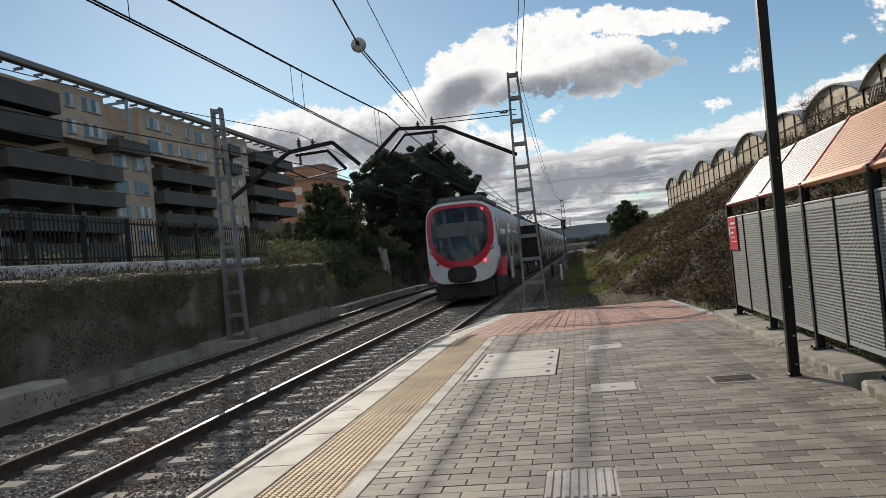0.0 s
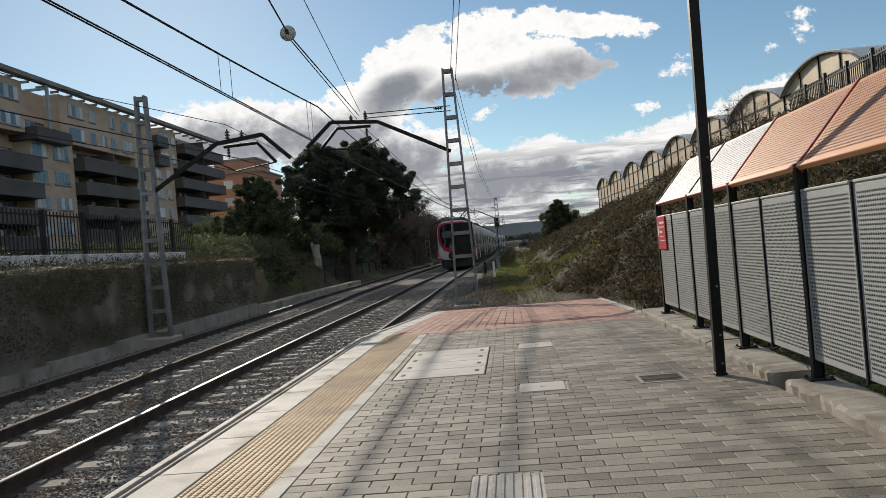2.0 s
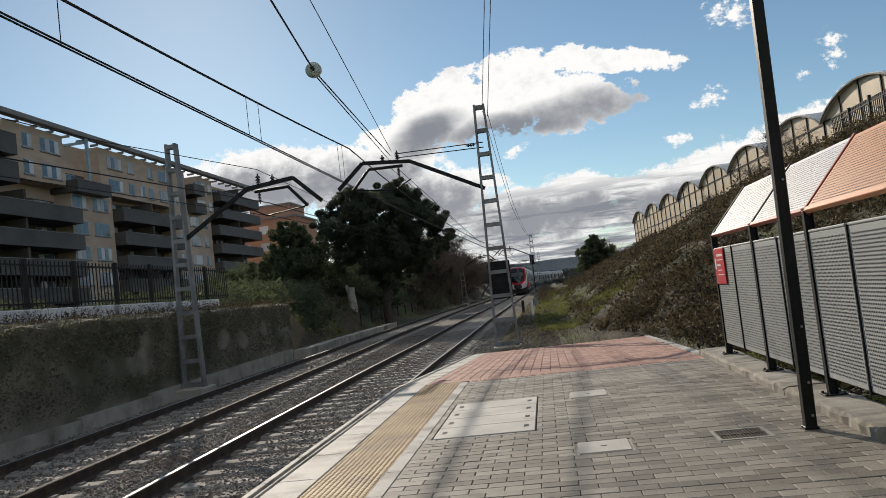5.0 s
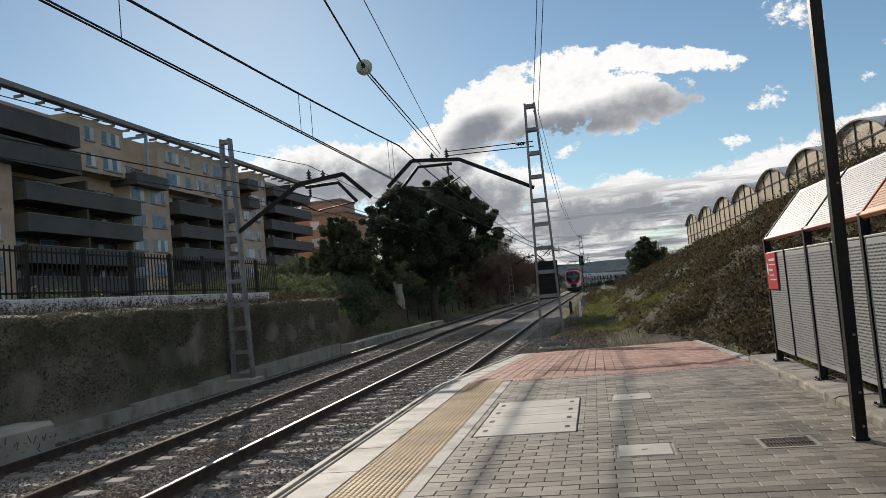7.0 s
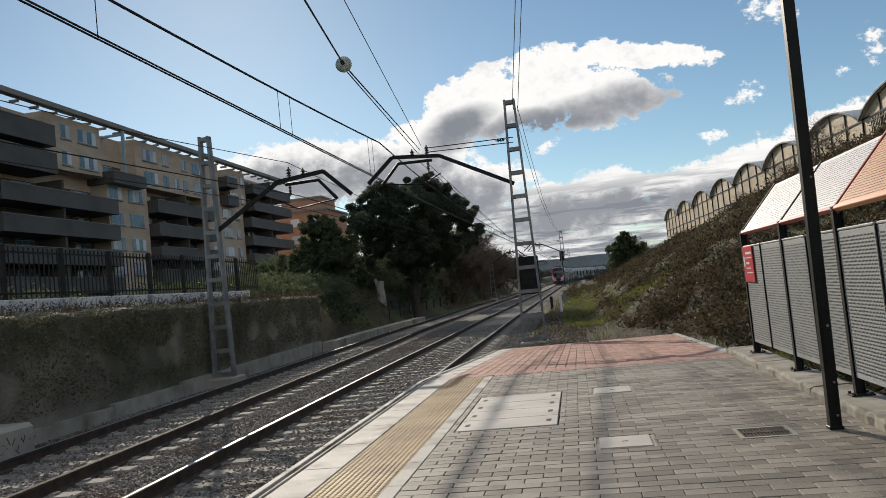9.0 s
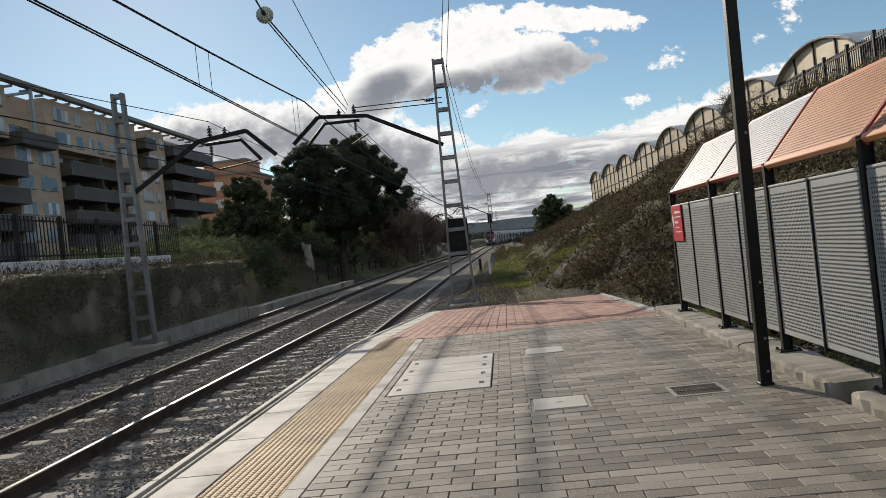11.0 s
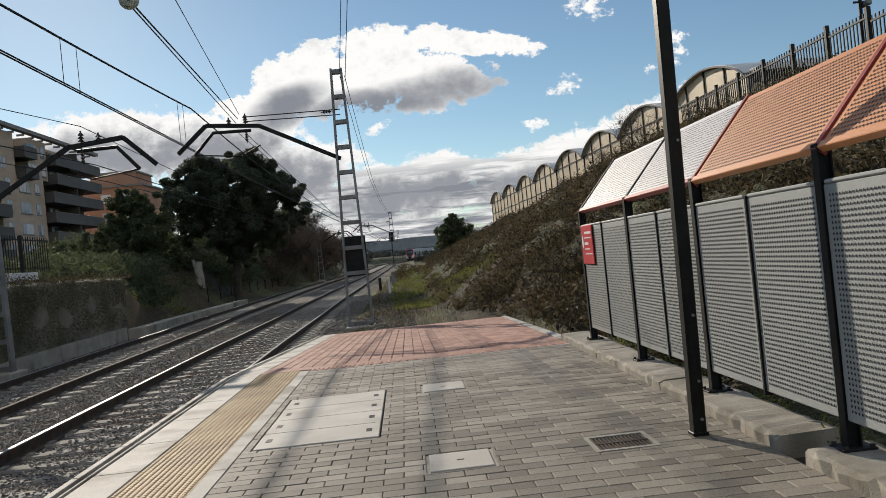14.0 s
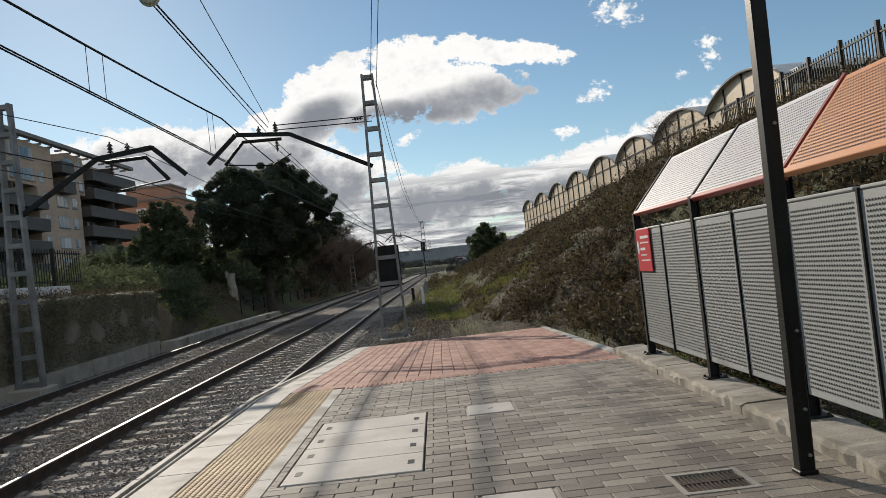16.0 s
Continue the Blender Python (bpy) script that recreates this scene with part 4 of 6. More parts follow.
# ---------------------------------------------------------------- overhead line
def lattice_mast(name, at, height, w0, w1, label):
    """Two channel legs tapering upwards, joined by flat rungs on both faces."""
    mast = thing(name, at, label, "catenary mast", "catenary masts")
    d = 0.09
    for s in (-1, 1):
        bm = bmesh.new()
        bar(bm, (s * w0 / 2, 0, 0), (s * w1 / 2, 0, height), 0.2, 0.055)
        part("leg", bm, M["galv"], mast)
    n = int(height / 0.62)
    for i in range(n + 1):
        z = 0.12 + i * (height - 0.2) / n
        w = w0 + (w1 - w0) * z / height
        for f in (-d - 0.012, d):
            part("rung", boxes(((-w / 2, f, z - 0.05), (w / 2, f + 0.012, z + 0.05))), M["galv"], mast)
    part("footing", boxes(((-0.4, -0.4, -0.5), (0.4, 0.4, 0.06)), bevel=0.03), M["concrete"], mast, "concrete footing")
    return mast


def insulator(bm, at, up=(0, 0, 1), n=3, r=0.07, gap=0.07):
    up = Vector(up).normalized()
    rot = up.to_track_quat("Z", "Y").to_matrix().to_4x4()
    for i in range(n):
        bmesh.ops.create_cone(bm, cap_ends=True, segments=12, radius1=r, radius2=r * 0.45, depth=gap * 0.7, matrix=Matrix.Translation(Vector(at) + up * gap * (i + 0.5)) @ rot)
    tube(bm, [Vector(at) - up * 0.03, Vector(at) + up * (gap * n + 0.04)], r * 0.28, 8)
    return bm


def gantry_arm(mast, x0, z0, sgn, reach, z1):
    """A pipe bracket that rises from the mast and bends down at its outer end, as it stands over the track."""
    bm = bmesh.new()
    tip = sgn * reach
    pts = [(sgn * 0.1, 0, z0), (sgn * reach * 0.5, 0, z1), (tip * 0.82, 0, z1 + 0.12), (tip, 0, z1 - 0.55)]
    pts = [Vector(p) for p in pts]
    for a, b in zip(pts, pts[1:]):
        bar(bm, a, b, 0.075, 0.1)
    part("arm", bm, M["dark_post"], mast, "dark steel bracket arm")
    bm = bmesh.new()
    inner = [(sgn * reach * 0.55, 0, z1 - 0.1), (tip * 0.78, 0, z1 - 0.08), (tip * 0.9, 0, z1 - 0.62)]
    tube(bm, inner, 0.045, 8)
    tube(bm, [(tip * 0.9, 0, z1 - 0.62), (tip * 0.62, 0, z1 - 0.75), (tip * 0.5, 0, z1 - 0.5)], 0.018, 8)
    part("registration_arm", bm, M["dark_post"], mast)
    bm = bmesh.new()
    insulator(bm, (sgn * reach * 0.58, 0, z1 + 0.1))
    part("insulator", bm, M["brown_ins"], mast, "brown ribbed insulator")
    bm = bmesh.new()
    insulator(bm, (sgn * reach * 0.68, 0, z1 + 0.1), n=2)
    part("insulator", bm, M["brown_ins"], mast)
    bm = bmesh.new()
    insulator(bm, (sgn * reach * 0.58, 0, z1 - 0.1), (0, 0, -1), 4, 0.05)
    part("insulator", bm, M["brown_ins"], mast)


MASTS = (22.3, 88.0, 150.0)


def build_overhead():
    for i, y in enumerate(MASTS):
        dx = track_x(y) - track_x(22.3)
        dz = rail_z(y) - rail_z(22.3)
        m = lattice_mast("catenary_mast", pose(-0.95 + dx, y, -0.55 + dz), 6.8, 0.62, 0.26, "galvanised lattice catenary mast with dark bracket arm over the track")
        gantry_arm(m, 0, 4.45, -1, 4.25, 5.5)
        bm = bmesh.new()
        tube(bm, [(0, 0, 5.74), (-2.46, 0, 5.76)], 0.014, 6)
        tube(bm, [(0, 0, 5.6), (-2.46, 0, 5.64)], 0.014, 6)
        insulator(bm, (-0.25, 0, 5.7), (-1, 0, 0), 3, 0.05)
        part("tie_rod", bm, M["wire"], m)
        if i == 0:
            box_ = part("relay_box", boxes(((-0.31, 0.1, 1.35), (0.31, 0.3, 2.4)), bevel=0.01), M["dark_post"], m, "dark equipment board behind the legs")
        m = lattice_mast("catenary_mast", pose(-8.82 + dx, y - 2.6, -0.55 + dz), 6.34, 0.53, 0.23, "grey lattice catenary mast standing at the retaining wall")
        gantry_arm(m, 0, 3.81, 1, 3.83, 4.91)
    # wires, each from mast to mast
    def wire(name, pts, r, label):
        bm = bmesh.new()
        tube(bm, pts, r, 6)
        return tagged(part(name, bm, M["wire"]), label, "overhead wire", "overhead wires")

    def contact(y):
        return (-5.05 + 1.35 * smooth01(24, 88, y) + track_x(max(y, 88)) - track_x(88), y, 4.6 - 0.45 * smooth01(24, 80, y) + rail_z(y) + 0.55)

    def messenger(y):
        x, _, z = contact(y)
        k = (y - 23.5) / 64.5 if y > 23.5 else (23.5 - y) / 61.5
        k -= math.floor(k)
        return (x, y, z + 1.2 - 0.85 * 4 * k * (1 - k))

    wire("contact_wire", [contact(y) for y in axis(((-38, 30, 4), (30, 214, 6)))], 0.013, "dark contact wire above the track")
    wire("contact_wire", [Vector(contact(y)) + Vector((0.06, 0, 0)) for y in axis(((-38, 30, 4), (30, 214, 6)))], 0.013, "dark contact wire above the track")
    wire("messenger_wire", [messenger(y) for y in axis(((-38, 23.5, 2.5), (23.5, 88, 4), (88, 152.5, 6), (152.5, 214, 6)))], 0.02, "dark messenger wire above the contact wire")
    for y in (3.0, 9.3, 15.25, 15.9, 22.1, 22.6, 33, 41, 50, 60, 70, 79, 100, 115, 130):
        wire("dropper", [contact(y), messenger(y)], 0.006, "thin dropper between messenger and contact wire")
    far = [(-9.6, -2.0, 4.04), (-7.8, 11.9, 4.04), (-6.65, 20.5, 4.05), (-7.1, 60, 4.2), (-7.0, 86, 4.4), (-6.6, 150, 4.7)]
    wire("contact_wire", far, 0.012, "thick dark contact wire above the far track")
    wire("messenger_wire", [(-10.9, 5.2, 5.5), (-8.2, 15.5, 5.0), (-6.9, 20.5, 4.98), (-7.0, 40, 4.5), (-7.1, 54, 4.4), (-7.1, 70, 4.8), (-7.0, 86, 5.6)], 0.009, "dark messenger wire above the far track")
    wire("feeder_wire", [(-10.6, -2.0, 4.0), (-8.3, 11.0, 3.85), (-6.6, 21.0, 3.7), (-6.9, 86, 4.3)], 0.009, "dark feeder wire above the far track")
    wire("feeder_wire", [(-3.6, 22.3, 5.18), (-2.28, 10.25, 4.13), (-1.94, 8.0, 4.0), (-0.9, 1.0, 3.6)], 0.011, "dark feeder wire with a glass strain insulator")
    wire("feeder_wire", [(-3.66, 22.3, 5.08), (-2.3, 10.35, 4.1)], 0.009, "dark feeder wire below the strain insulator")
    wire("feeder_wire", [(-3.56, 22.3, 5.3), (-2.67, 12.35, 5.62), (-1.7, 1.0, 6.0)], 0.008, "thin dark feeder wire")
    for k, x in enumerate((-0.86, -0.74)):
        wire("feeder_wire", [(x + 0.0, 22.3, 6.15 - 0.25 * k), (x + 0.62, 15.75, 6.55), (x + 1.6, 4.0, 7.4)], 0.008, "dark cable along the mast tops")
        wire("feeder_wire", [(x + track_x(a) - track_x(22.3), a, 6.05 + rail_z(a) + 0.55 - 1.1 * (1 - ((a - 22.3) / 32.85 - 1) ** 2)) for a in axis(((22.3, 88, 6),))], 0.008, "dark cable along the mast tops")
    wire("feeder_wire", [(-3.7, 22.3, 4.9), (-3.6, 50, 4.2), (-3.5, 88, 5.3)], 0.009, "dark catenary wire beyond the gantry")
    wire("feeder_wire", [(-3.4, 22.3, 4.75), (-3.5, 50, 4.1), (-3.4, 88, 4.6)], 0.009, "dark catenary wire beyond the gantry")
    ins = thing("strain_insulator", look((-2.28, 10.25, 4.13), (-1.94, 8.0, 4.0)), "round glass strain insulator strung in a wire", "insulator", "strain insulators")
    bm = bmesh.new()
    for s, r in ((-0.05, 0.085), (0.0, 0.105), (0.05, 0.085)):
        bmesh.ops.create_uvsphere(bm, u_segments=16, v_segments=8, radius=r, matrix=Matrix.Translation((0, 0, s)) @ Matrix.Diagonal((1, 1, 0.22, 1)))
    part("glass_disc", bm, M["glass_ins"], ins, "pale glass discs", True)
    bm = bmesh.new()
    tube(bm, [(0, 0, -0.14), (0, 0, -0.07), (0, 0, 0.07), (0, 0, 0.14)], 0.026, 8)
    part("cap", bm, M["iron"], ins)


# ---------------------------------------------------------------- left side: wall, railings
def build_left_wall():
    bm = bmesh.new()
    rng = random.Random(6)
    ys = axis(((-30, 30.5, 0.7),))
    prev = None
    for y in ys:
        j = rng.uniform(-0.03, 0.03)
        wx = wall_x(y)
        cur = [bm.verts.new(p) for p in ((wx, y, -1.0), (wx + j * 0.5, y, 0.4), (wx + j, y, 1.4 + j * 2), (wx - 0.12, y, 1.47 + j), (wx - 0.75, y, 1.5 + j), (wx - 0.75, y, -1.0))]
        if prev:
            for q in range(5):
                bm.faces.new((prev[q], cur[q], cur[q + 1], prev[q + 1]))
        else:
            bm.faces.new(cur)
        prev = cur
    bm.faces.new(prev[::-1])
    tagged(part("retaining_wall", bm, M["oldwall"]), "dark mossy retaining wall overgrown with dry ivy", "wall", kind="structure")
    # ivy and dry growth on the wall
    V, F = [], []
    for _ in range(30000):
        y = rng.uniform(5, 30.4)
        z = -0.3 + 1.8 * rng.random() ** 0.8
        if noise.noise((y * 0.8, z * 1.3, 2)) < -0.28 and z < 1.3:
            continue
        leaf(V, F, Vector((wall_x(y) + 0.03 + abs(rng.gauss(0, 0.05)), y, z)), rng.uniform(0.018, 0.045), rng)
    tagged(raw("ivy", V, F, M["ivy"]), "dry ivy hanging over the retaining wall", "ivy", kind="stuff")
    # concrete channel ledge at the foot
    for y in axis(((-18, 30, 3.0),))[:-1]:
        bm = bmesh.new()
        prism(bm, ((wall_x(y) + 0.004, y + 0.01), (ledge_x(y), y + 0.01), (ledge_x(y + 3), y + 2.99), (wall_x(y + 3) + 0.004, y + 2.99)), -0.95, ledge_z(y + 1.5))
        tagged(part("channel_block", bm, M["concrete"]), "grey concrete channel edging at the wall foot", "edging", "channel blocks", "structure")
    for y in axis(((30, 48, 3.0),))[:-1]:
        ob = part("channel_block", boxes(((-0.3, 0.01, -0.7), (0.2, 3.0, 0.06)), bevel=0.02), M["concrete"])
        ob.location = (far_x(y + 1.5) - 1.75 + 0.02 * (y - 30), y, -0.42 + rail_z(y) + 0.55)
        tagged(ob, "pale concrete channel edging catching the sun", "edging", "channel blocks", "structure")
    low = part("concrete_block", boxes(((-8.72, 4.0, -0.95), (-7.95, 9.8, 0.0)), bevel=0.05), M["concrete"])
    tagged(low, "grey weathered concrete block beside the far track", "block", "concrete blocks")
    blk = part("concrete_block", boxes(((-8.72, 9.9, -0.95), (-8.02, 11.55, -0.2)), bevel=0.06), M["concrete"])
    rng = random.Random(22)
    bm = bmesh.new()
    y = 10.1
    while y < 11.4:
        y += rng.uniform(0.04, 0.1)
        a = (-8.016, y + rng.uniform(-0.05, 0.05), -0.46 + rng.uniform(-0.1, 0.12))
        bar(bm, a, (-8.016, a[1] + rng.uniform(-0.08, 0.08), a[2] + rng.uniform(-0.1, 0.12)), 0.02, 0.006)
    tagged(part("graffiti", bm, M["scrawl"], blk), "dark scrawled paint strokes", kind="stuff")
    tagged(blk, "weathered concrete block with dark scribbles by the track", "block", "concrete blocks")


def build_left_fence():
    x0 = -10.5
    wall = part("white_wall", boxes(((x0 - 0.12, -20, 1.2), (x0 + 0.12, 25.3, 1.82)), bevel=0.02), M["whitewall"])
    tagged(wall, "low whitewashed wall covered in graffiti", "wall", kind="structure")
    rng = random.Random(21)
    bm = bmesh.new()
    y = 6.0
    while y < 25:
        y += rng.uniform(0.1, 0.3)
        z = rng.uniform(1.5, 1.6)
        for _ in range(rng.randint(1, 3)):
            a = (x0 + 0.124, y + rng.uniform(-0.1, 0.1), z + rng.uniform(-0.03, 0.2))
            b = (x0 + 0.124, y + rng.uniform(-0.12, 0.12), z + rng.uniform(-0.03, 0.2))
            bar(bm, a, b, 0.018, 0.008)
    tagged(part("graffiti", bm, M["scrawl"], wall), "dark scrawled paint strokes")
    for k in range(16):
        ya = -1.6 + 1.75 * k
        fence = thing("railing_bay", (x0, ya, 1.82), "black steel railing bay on the low wall", "railing", "railings on the wall")
        part("post", boxes(((-0.04, -0.04, -0.3), (0.04, 0.04, 1.08))), M["black"], fence)
        part("rail", boxes(((-0.02, 0.04, 0.93), (0.02, 1.71, 0.97))), M["black"], fence)
        part("rail", boxes(((-0.02, 0.04, 0.1), (0.02, 1.71, 0.14))), M["black"], fence)
        for i in range(11):
            part("picket", boxes(((-0.01, 0.16 + 0.145 * i, 0.02), (0.01, 0.182 + 0.145 * i, 1.05))), M["black"], fence)


# ---------------------------------------------------------------- buildings
def window(parent, y, z, w, h, leaves, x=0.0):
    """A framed window facing the line, with one pane or blind for each leaf."""
    win = part("window", boxes(((x - 0.1, y - w / 2, z - h / 2), (x + 0.03, y + w / 2, z + h / 2))), M["winframe"], parent)
    for i in range(leaves):
        a = y - w / 2 + 0.07 + (w - 0.07) * i / leaves
        b = a + (w - 0.07) / leaves - 0.07
        part("pane", boxes(((x, a, z - h / 2 + 0.08), (x + 0.045, b, z + h / 2 - 0.08))), M["pane"] if WINDOWS.random() < 0.6 else M["blind"], win)
    return win


WINDOWS = random.Random(77)
BUILD_TOP = 20.95


def build_apartments():
    bx, y0, y1 = -45.0, 36.0, 121.0
    b = thing("apartment_building", (bx, 0, 0), "long tan brick apartment block with dark balconies", "apartment building")
    part("wall", boxes(((-14, y0, 0), (-1.8, y1, BUILD_TOP))), M["brick"], b)
    rows_low, rows_up = (4.2, 6.8, 9.4, 12.0, 14.6), (17.1, 19.6)
    flats = [(36, 42, 16, BUILD_TOP, rows_up, ((39, 2.6, 3),)), (63.0, 71.4, 15.9, BUILD_TOP, rows_up, ((66.0, 1.4, 2), (69.3, 2.9, 4))),
             (77.6, 97.5, 15.9, BUILD_TOP, rows_up, ((80.6, 2.9, 4), (83.9, 1.2, 2), (88.4, 1.2, 2), (91.7, 2.6, 3))),
             (101, 106, 15.9, BUILD_TOP, rows_up, ((102.1, 2.6, 3), (104.9, 1.1, 1))), (36, 44, 0, 15.9, rows_low, ((38, 2.6, 3), (41.5, 1.2, 2))), (50, 55.6, 0, 15.9, rows_low, ((52.8, 2.6, 3),)),
             (72, 79.4, 0, 15.9, rows_low, ((73.4, 2.3, 3), (77.1, 2.7, 4))), (93.5, 104.5, 0, 15.9, rows_low, ((95.3, 1.3, 2), (99.3, 2.7, 3), (102.6, 1.3, 2)))]
    for a, c, z0, z1, rows, wins in flats:
        part("wall", boxes(((-1.8, a, z0), (0, c, z1))), M["brick"], b)
        for z in rows:
            for yy, w, leaves in wins:
                window(b, yy, z, w, 1.35, leaves)
                part("sill", boxes(((0.0, yy - w / 2 - 0.1, z - 0.8), (0.12, yy + w / 2 + 0.1, z - 0.69))), M["roofing"], b)
    for yy, w in ((86.3, 1.2), (94.6, 1.1)):
        window(b, yy, rows_up[0], w, 1.35, 2)
    # balconies: y from and to, floors, floor below the window line, parapet height
    bals = [(42, 62.9, rows_up, 1.85, 1.6), (44.1, 49.9, rows_low, 2.4, 1.2), (55.7, 71.9, rows_low, 2.25, 1.2), (79.5, 93.4, rows_low, 1.35, 1.15), (104.6, 121, rows_low, 1.35, 1.1),
            (106.1, 121, rows_up, 1.35, 1.1), (97.6, 100.9, rows_up, 1.35, 1.1), (71.5, 77.5, rows_up[:1], 1.5, 0.95)]
    for a, c, rows, down, tall in bals:
        for z in rows:
            f = z - down
            bm = bmesh.new()
            prism(bm, ((-1.8, a), (1.2, a), (1.2, c), (-1.8, c)), f - 0.25, f)
            bal = part("balcony", bm, M["balcony"], b, "dark panelled balcony")
            part("parapet", boxes(((1.1, a, f), (1.2, c, f + tall))), M["balcony"], bal)
            part("coping", boxes(((1.06, a - 0.03, f + tall), (1.25, c + 0.03, f + tall + 0.06))), M["roofing"], bal)
            for e in (a, c - 0.1):
                part("side_panel", boxes(((-1.8, e, f), (1.1, e + 0.1, f + tall))), M["balcony"], bal)
            # recess shade is painted into the cladding of the back and party walls
            part("loggia_wall", boxes(((-1.79, a + 0.1, f), (-1.72, c - 0.1, f + 2.3))), M["loggia"], bal, "dark brown clad wall behind the balcony, recess shade in its colour")
            n = max(1, int((c - a) / 3.6))
            for q in range(n):
                if WINDOWS.random() < 0.8:
                    window(b, a + (c - a) * (q + 0.5) / n, f + 1.25, 2.4, 1.9, 3, -1.7)
            if c - a > 8:
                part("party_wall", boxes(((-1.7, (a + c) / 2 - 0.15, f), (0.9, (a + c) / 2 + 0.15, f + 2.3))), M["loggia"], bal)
    # thin roof canopy carried clear of the wall top, so that the sky shows beneath it
    part("roof", boxes(((0.12, y0 - 1, 21.2), (0.9, y1 + 0.6, 21.7)), bevel=0.05), M["roofing"], b, "long dark roof canopy clear of the wall top")
    for q in range(34):
        yy = y0 + 1 + q * (y1 - y0 - 2) / 33
        part("roof_bracket", boxes(((-0.6, yy - 0.06, BUILD_TOP), (0.3, yy + 0.06, 21.2))), M["roofing"], b)
    part("terrace_post", boxes(((0.5, 74.4, 16.0), (0.75, 74.7, 21.2))), M["winframe"], b, "pale steel post on the terrace")
    part("terrace_beam", boxes(((-1.8, 74.45, 20.7), (0.5, 74.65, 20.95))), M["winframe"], b)
    # side street block beyond
    r = thing("brick_building", (-47, 131, 0), "red brick block beyond the apartments, partly behind trees", "building")
    part("wall", boxes(((-6, 0, 0), (6, 12, 17.5)), ((-3, 2, 17.5), (4.5, 10, 20))), M["redbrick"], r)
    part("roof", boxes(((-6.3, -0.3, 17.5), (6.3, 12.3, 17.8)), ((-3.2, 1.8, 20), (4.7, 10.2, 20.3))), M["roofing"], r)
    for f in range(5):
        for q in range(3):
            xx = -3.6 + 3.6 * q
            w = part("window", boxes(((xx - 0.8, -0.04, 3 + 3 * f), (xx + 0.8, 0.02, 4.4 + 3 * f))), M["blind"], r)


# ---------------------------------------------------------------- greenhouses on the crest
def build_greenhouses():
    p0, p1 = Vector((20.5, 44.3, 0)), Vector((15.8, 130.0, 0))
    along = (p1 - p0)
    n = 8
    bay = along.length / n
    d = along.normalized()
    ang = math.degrees(math.atan2(d.y, d.x))
    base, spring, crown = 6.0, 9.75, 11.2
    src = None
    for k in range(n):
        m = Matrix.Translation(p0 + d * bay * k + Vector((0, 0, -0.3 - 0.1 * k))) @ pose(0, 0, 0, 0, 0, ang)
        if src is not None:
            copy_thing(src, m)
            continue
        g = thing("greenhouse_bay", m, "arched greenhouse bay with tan sheet gable and pale curved roof", "greenhouse", "greenhouse bays")
        src = g
        segs = 14
        arch = [(bay * i / segs, spring + (crown - spring) * math.sin(math.pi * i / segs) ** 0.75) for i in range(segs + 1)]
        # gable of upright sheets
        cols = 4
        for c in range(cols):
            xa, xb = bay * c / cols + 0.04, bay * (c + 1) / cols - 0.04
            bm = bmesh.new()
            tops = [(x, spring + (crown - spring) * math.sin(math.pi * x / bay) ** 0.75 - 0.06) for x in [xa + (xb - xa) * q / 4 for q in range(5)]]
            lower = [bm.verts.new((x, 0, base - 2)) for x, _ in tops]
            upper = [bm.verts.new((x, 0, z)) for x, z in tops]
            for q in range(4):
                bm.faces.new((lower[q], lower[q + 1], upper[q + 1], upper[q]))
            out = bmesh.ops.extrude_face_region(bm, geom=bm.faces[:])
            bmesh.ops.translate(bm, vec=(0, -0.05, 0), verts=[v for v in out["geom"] if isinstance(v, bmesh.types.BMVert)])
            part("gable_sheet", bm, M["poly"], g)
        for c in range(cols + 1):
            x = bay * c / cols
            z = spring + (crown - spring) * math.sin(math.pi * min(max(x / bay, 0.0), 1.0)) ** 0.75
            part("mullion", boxes(((x - 0.05, -0.04, base - 2), (x + 0.05, 0.08, z))), M["dark_post"], g)
        part("girt", boxes(((0.06, 0.004, spring - 0.05), (bay - 0.06, 0.07, spring + 0.05))), M["dark_post"], g)
        part("girt", boxes(((0.06, 0.004, spring - 1.75), (bay - 0.06, 0.07, spring - 1.65))), M["dark_post"], g)
        bm = bmesh.new()
        prev = None
        for x, z in arch:
            cur = [bm.verts.new(q) for q in ((x, 0.25, z), (x, -22, z), (x, -22, z + 0.1), (x, 0.25, z + 0.1))]
            if prev:
                for q in range(4):
                    bm.faces.new((prev[q], cur[q], cur[(q + 1) % 4], prev[(q + 1) % 4]))
            prev = cur
        part("curved_roof", bm, M["polyroof"], g, smooth=False)
        bm = bmesh.new()
        for (xa, za), (xb, zb) in zip(arch, arch[1:]):
            bar(bm, (xa, 0.28, za + 0.02), (xb, 0.28, zb + 0.02), 0.1, 0.1)
        part("gable_rim", bm, M["roofing"], g)
    end = thing("greenhouse_end", Matrix.Translation(p0) @ pose(0, 0, 0, 0, 0, ang), "dark greenhouse end wall under a pale eave", "greenhouse wall")
    part("wall", boxes(((-0.25, -22, 4.0), (-0.1, -0.1, 8.9))), M["poly"], end)
    part("eave", boxes(((-0.8, -22, 9.5), (-0.02, -0.1, 9.7))), M["polyroof"], end)
    part("vent_band", boxes(((-0.3, -22, 8.95), (-0.15, -0.1, 9.48))), M["dark_post"], end)
    # railing on the crest
    src = None
    for k in range(14):
        y = 8.0 + 2.0 * k
        m = Matrix.Translation((13.3, y, ground_z(13.3, y) + 0.28))
        if src is not None:
            copy_thing(src, m)
            continue
        f = thing("railing_bay", m, "black steel railing bay along the top of the bank", "railing", "railings on the bank")
        src = f
        part("post", boxes(((-0.06, -0.06, -0.5), (0.06, 0.06, 1.25)), bevel=0.01), M["black"], f)
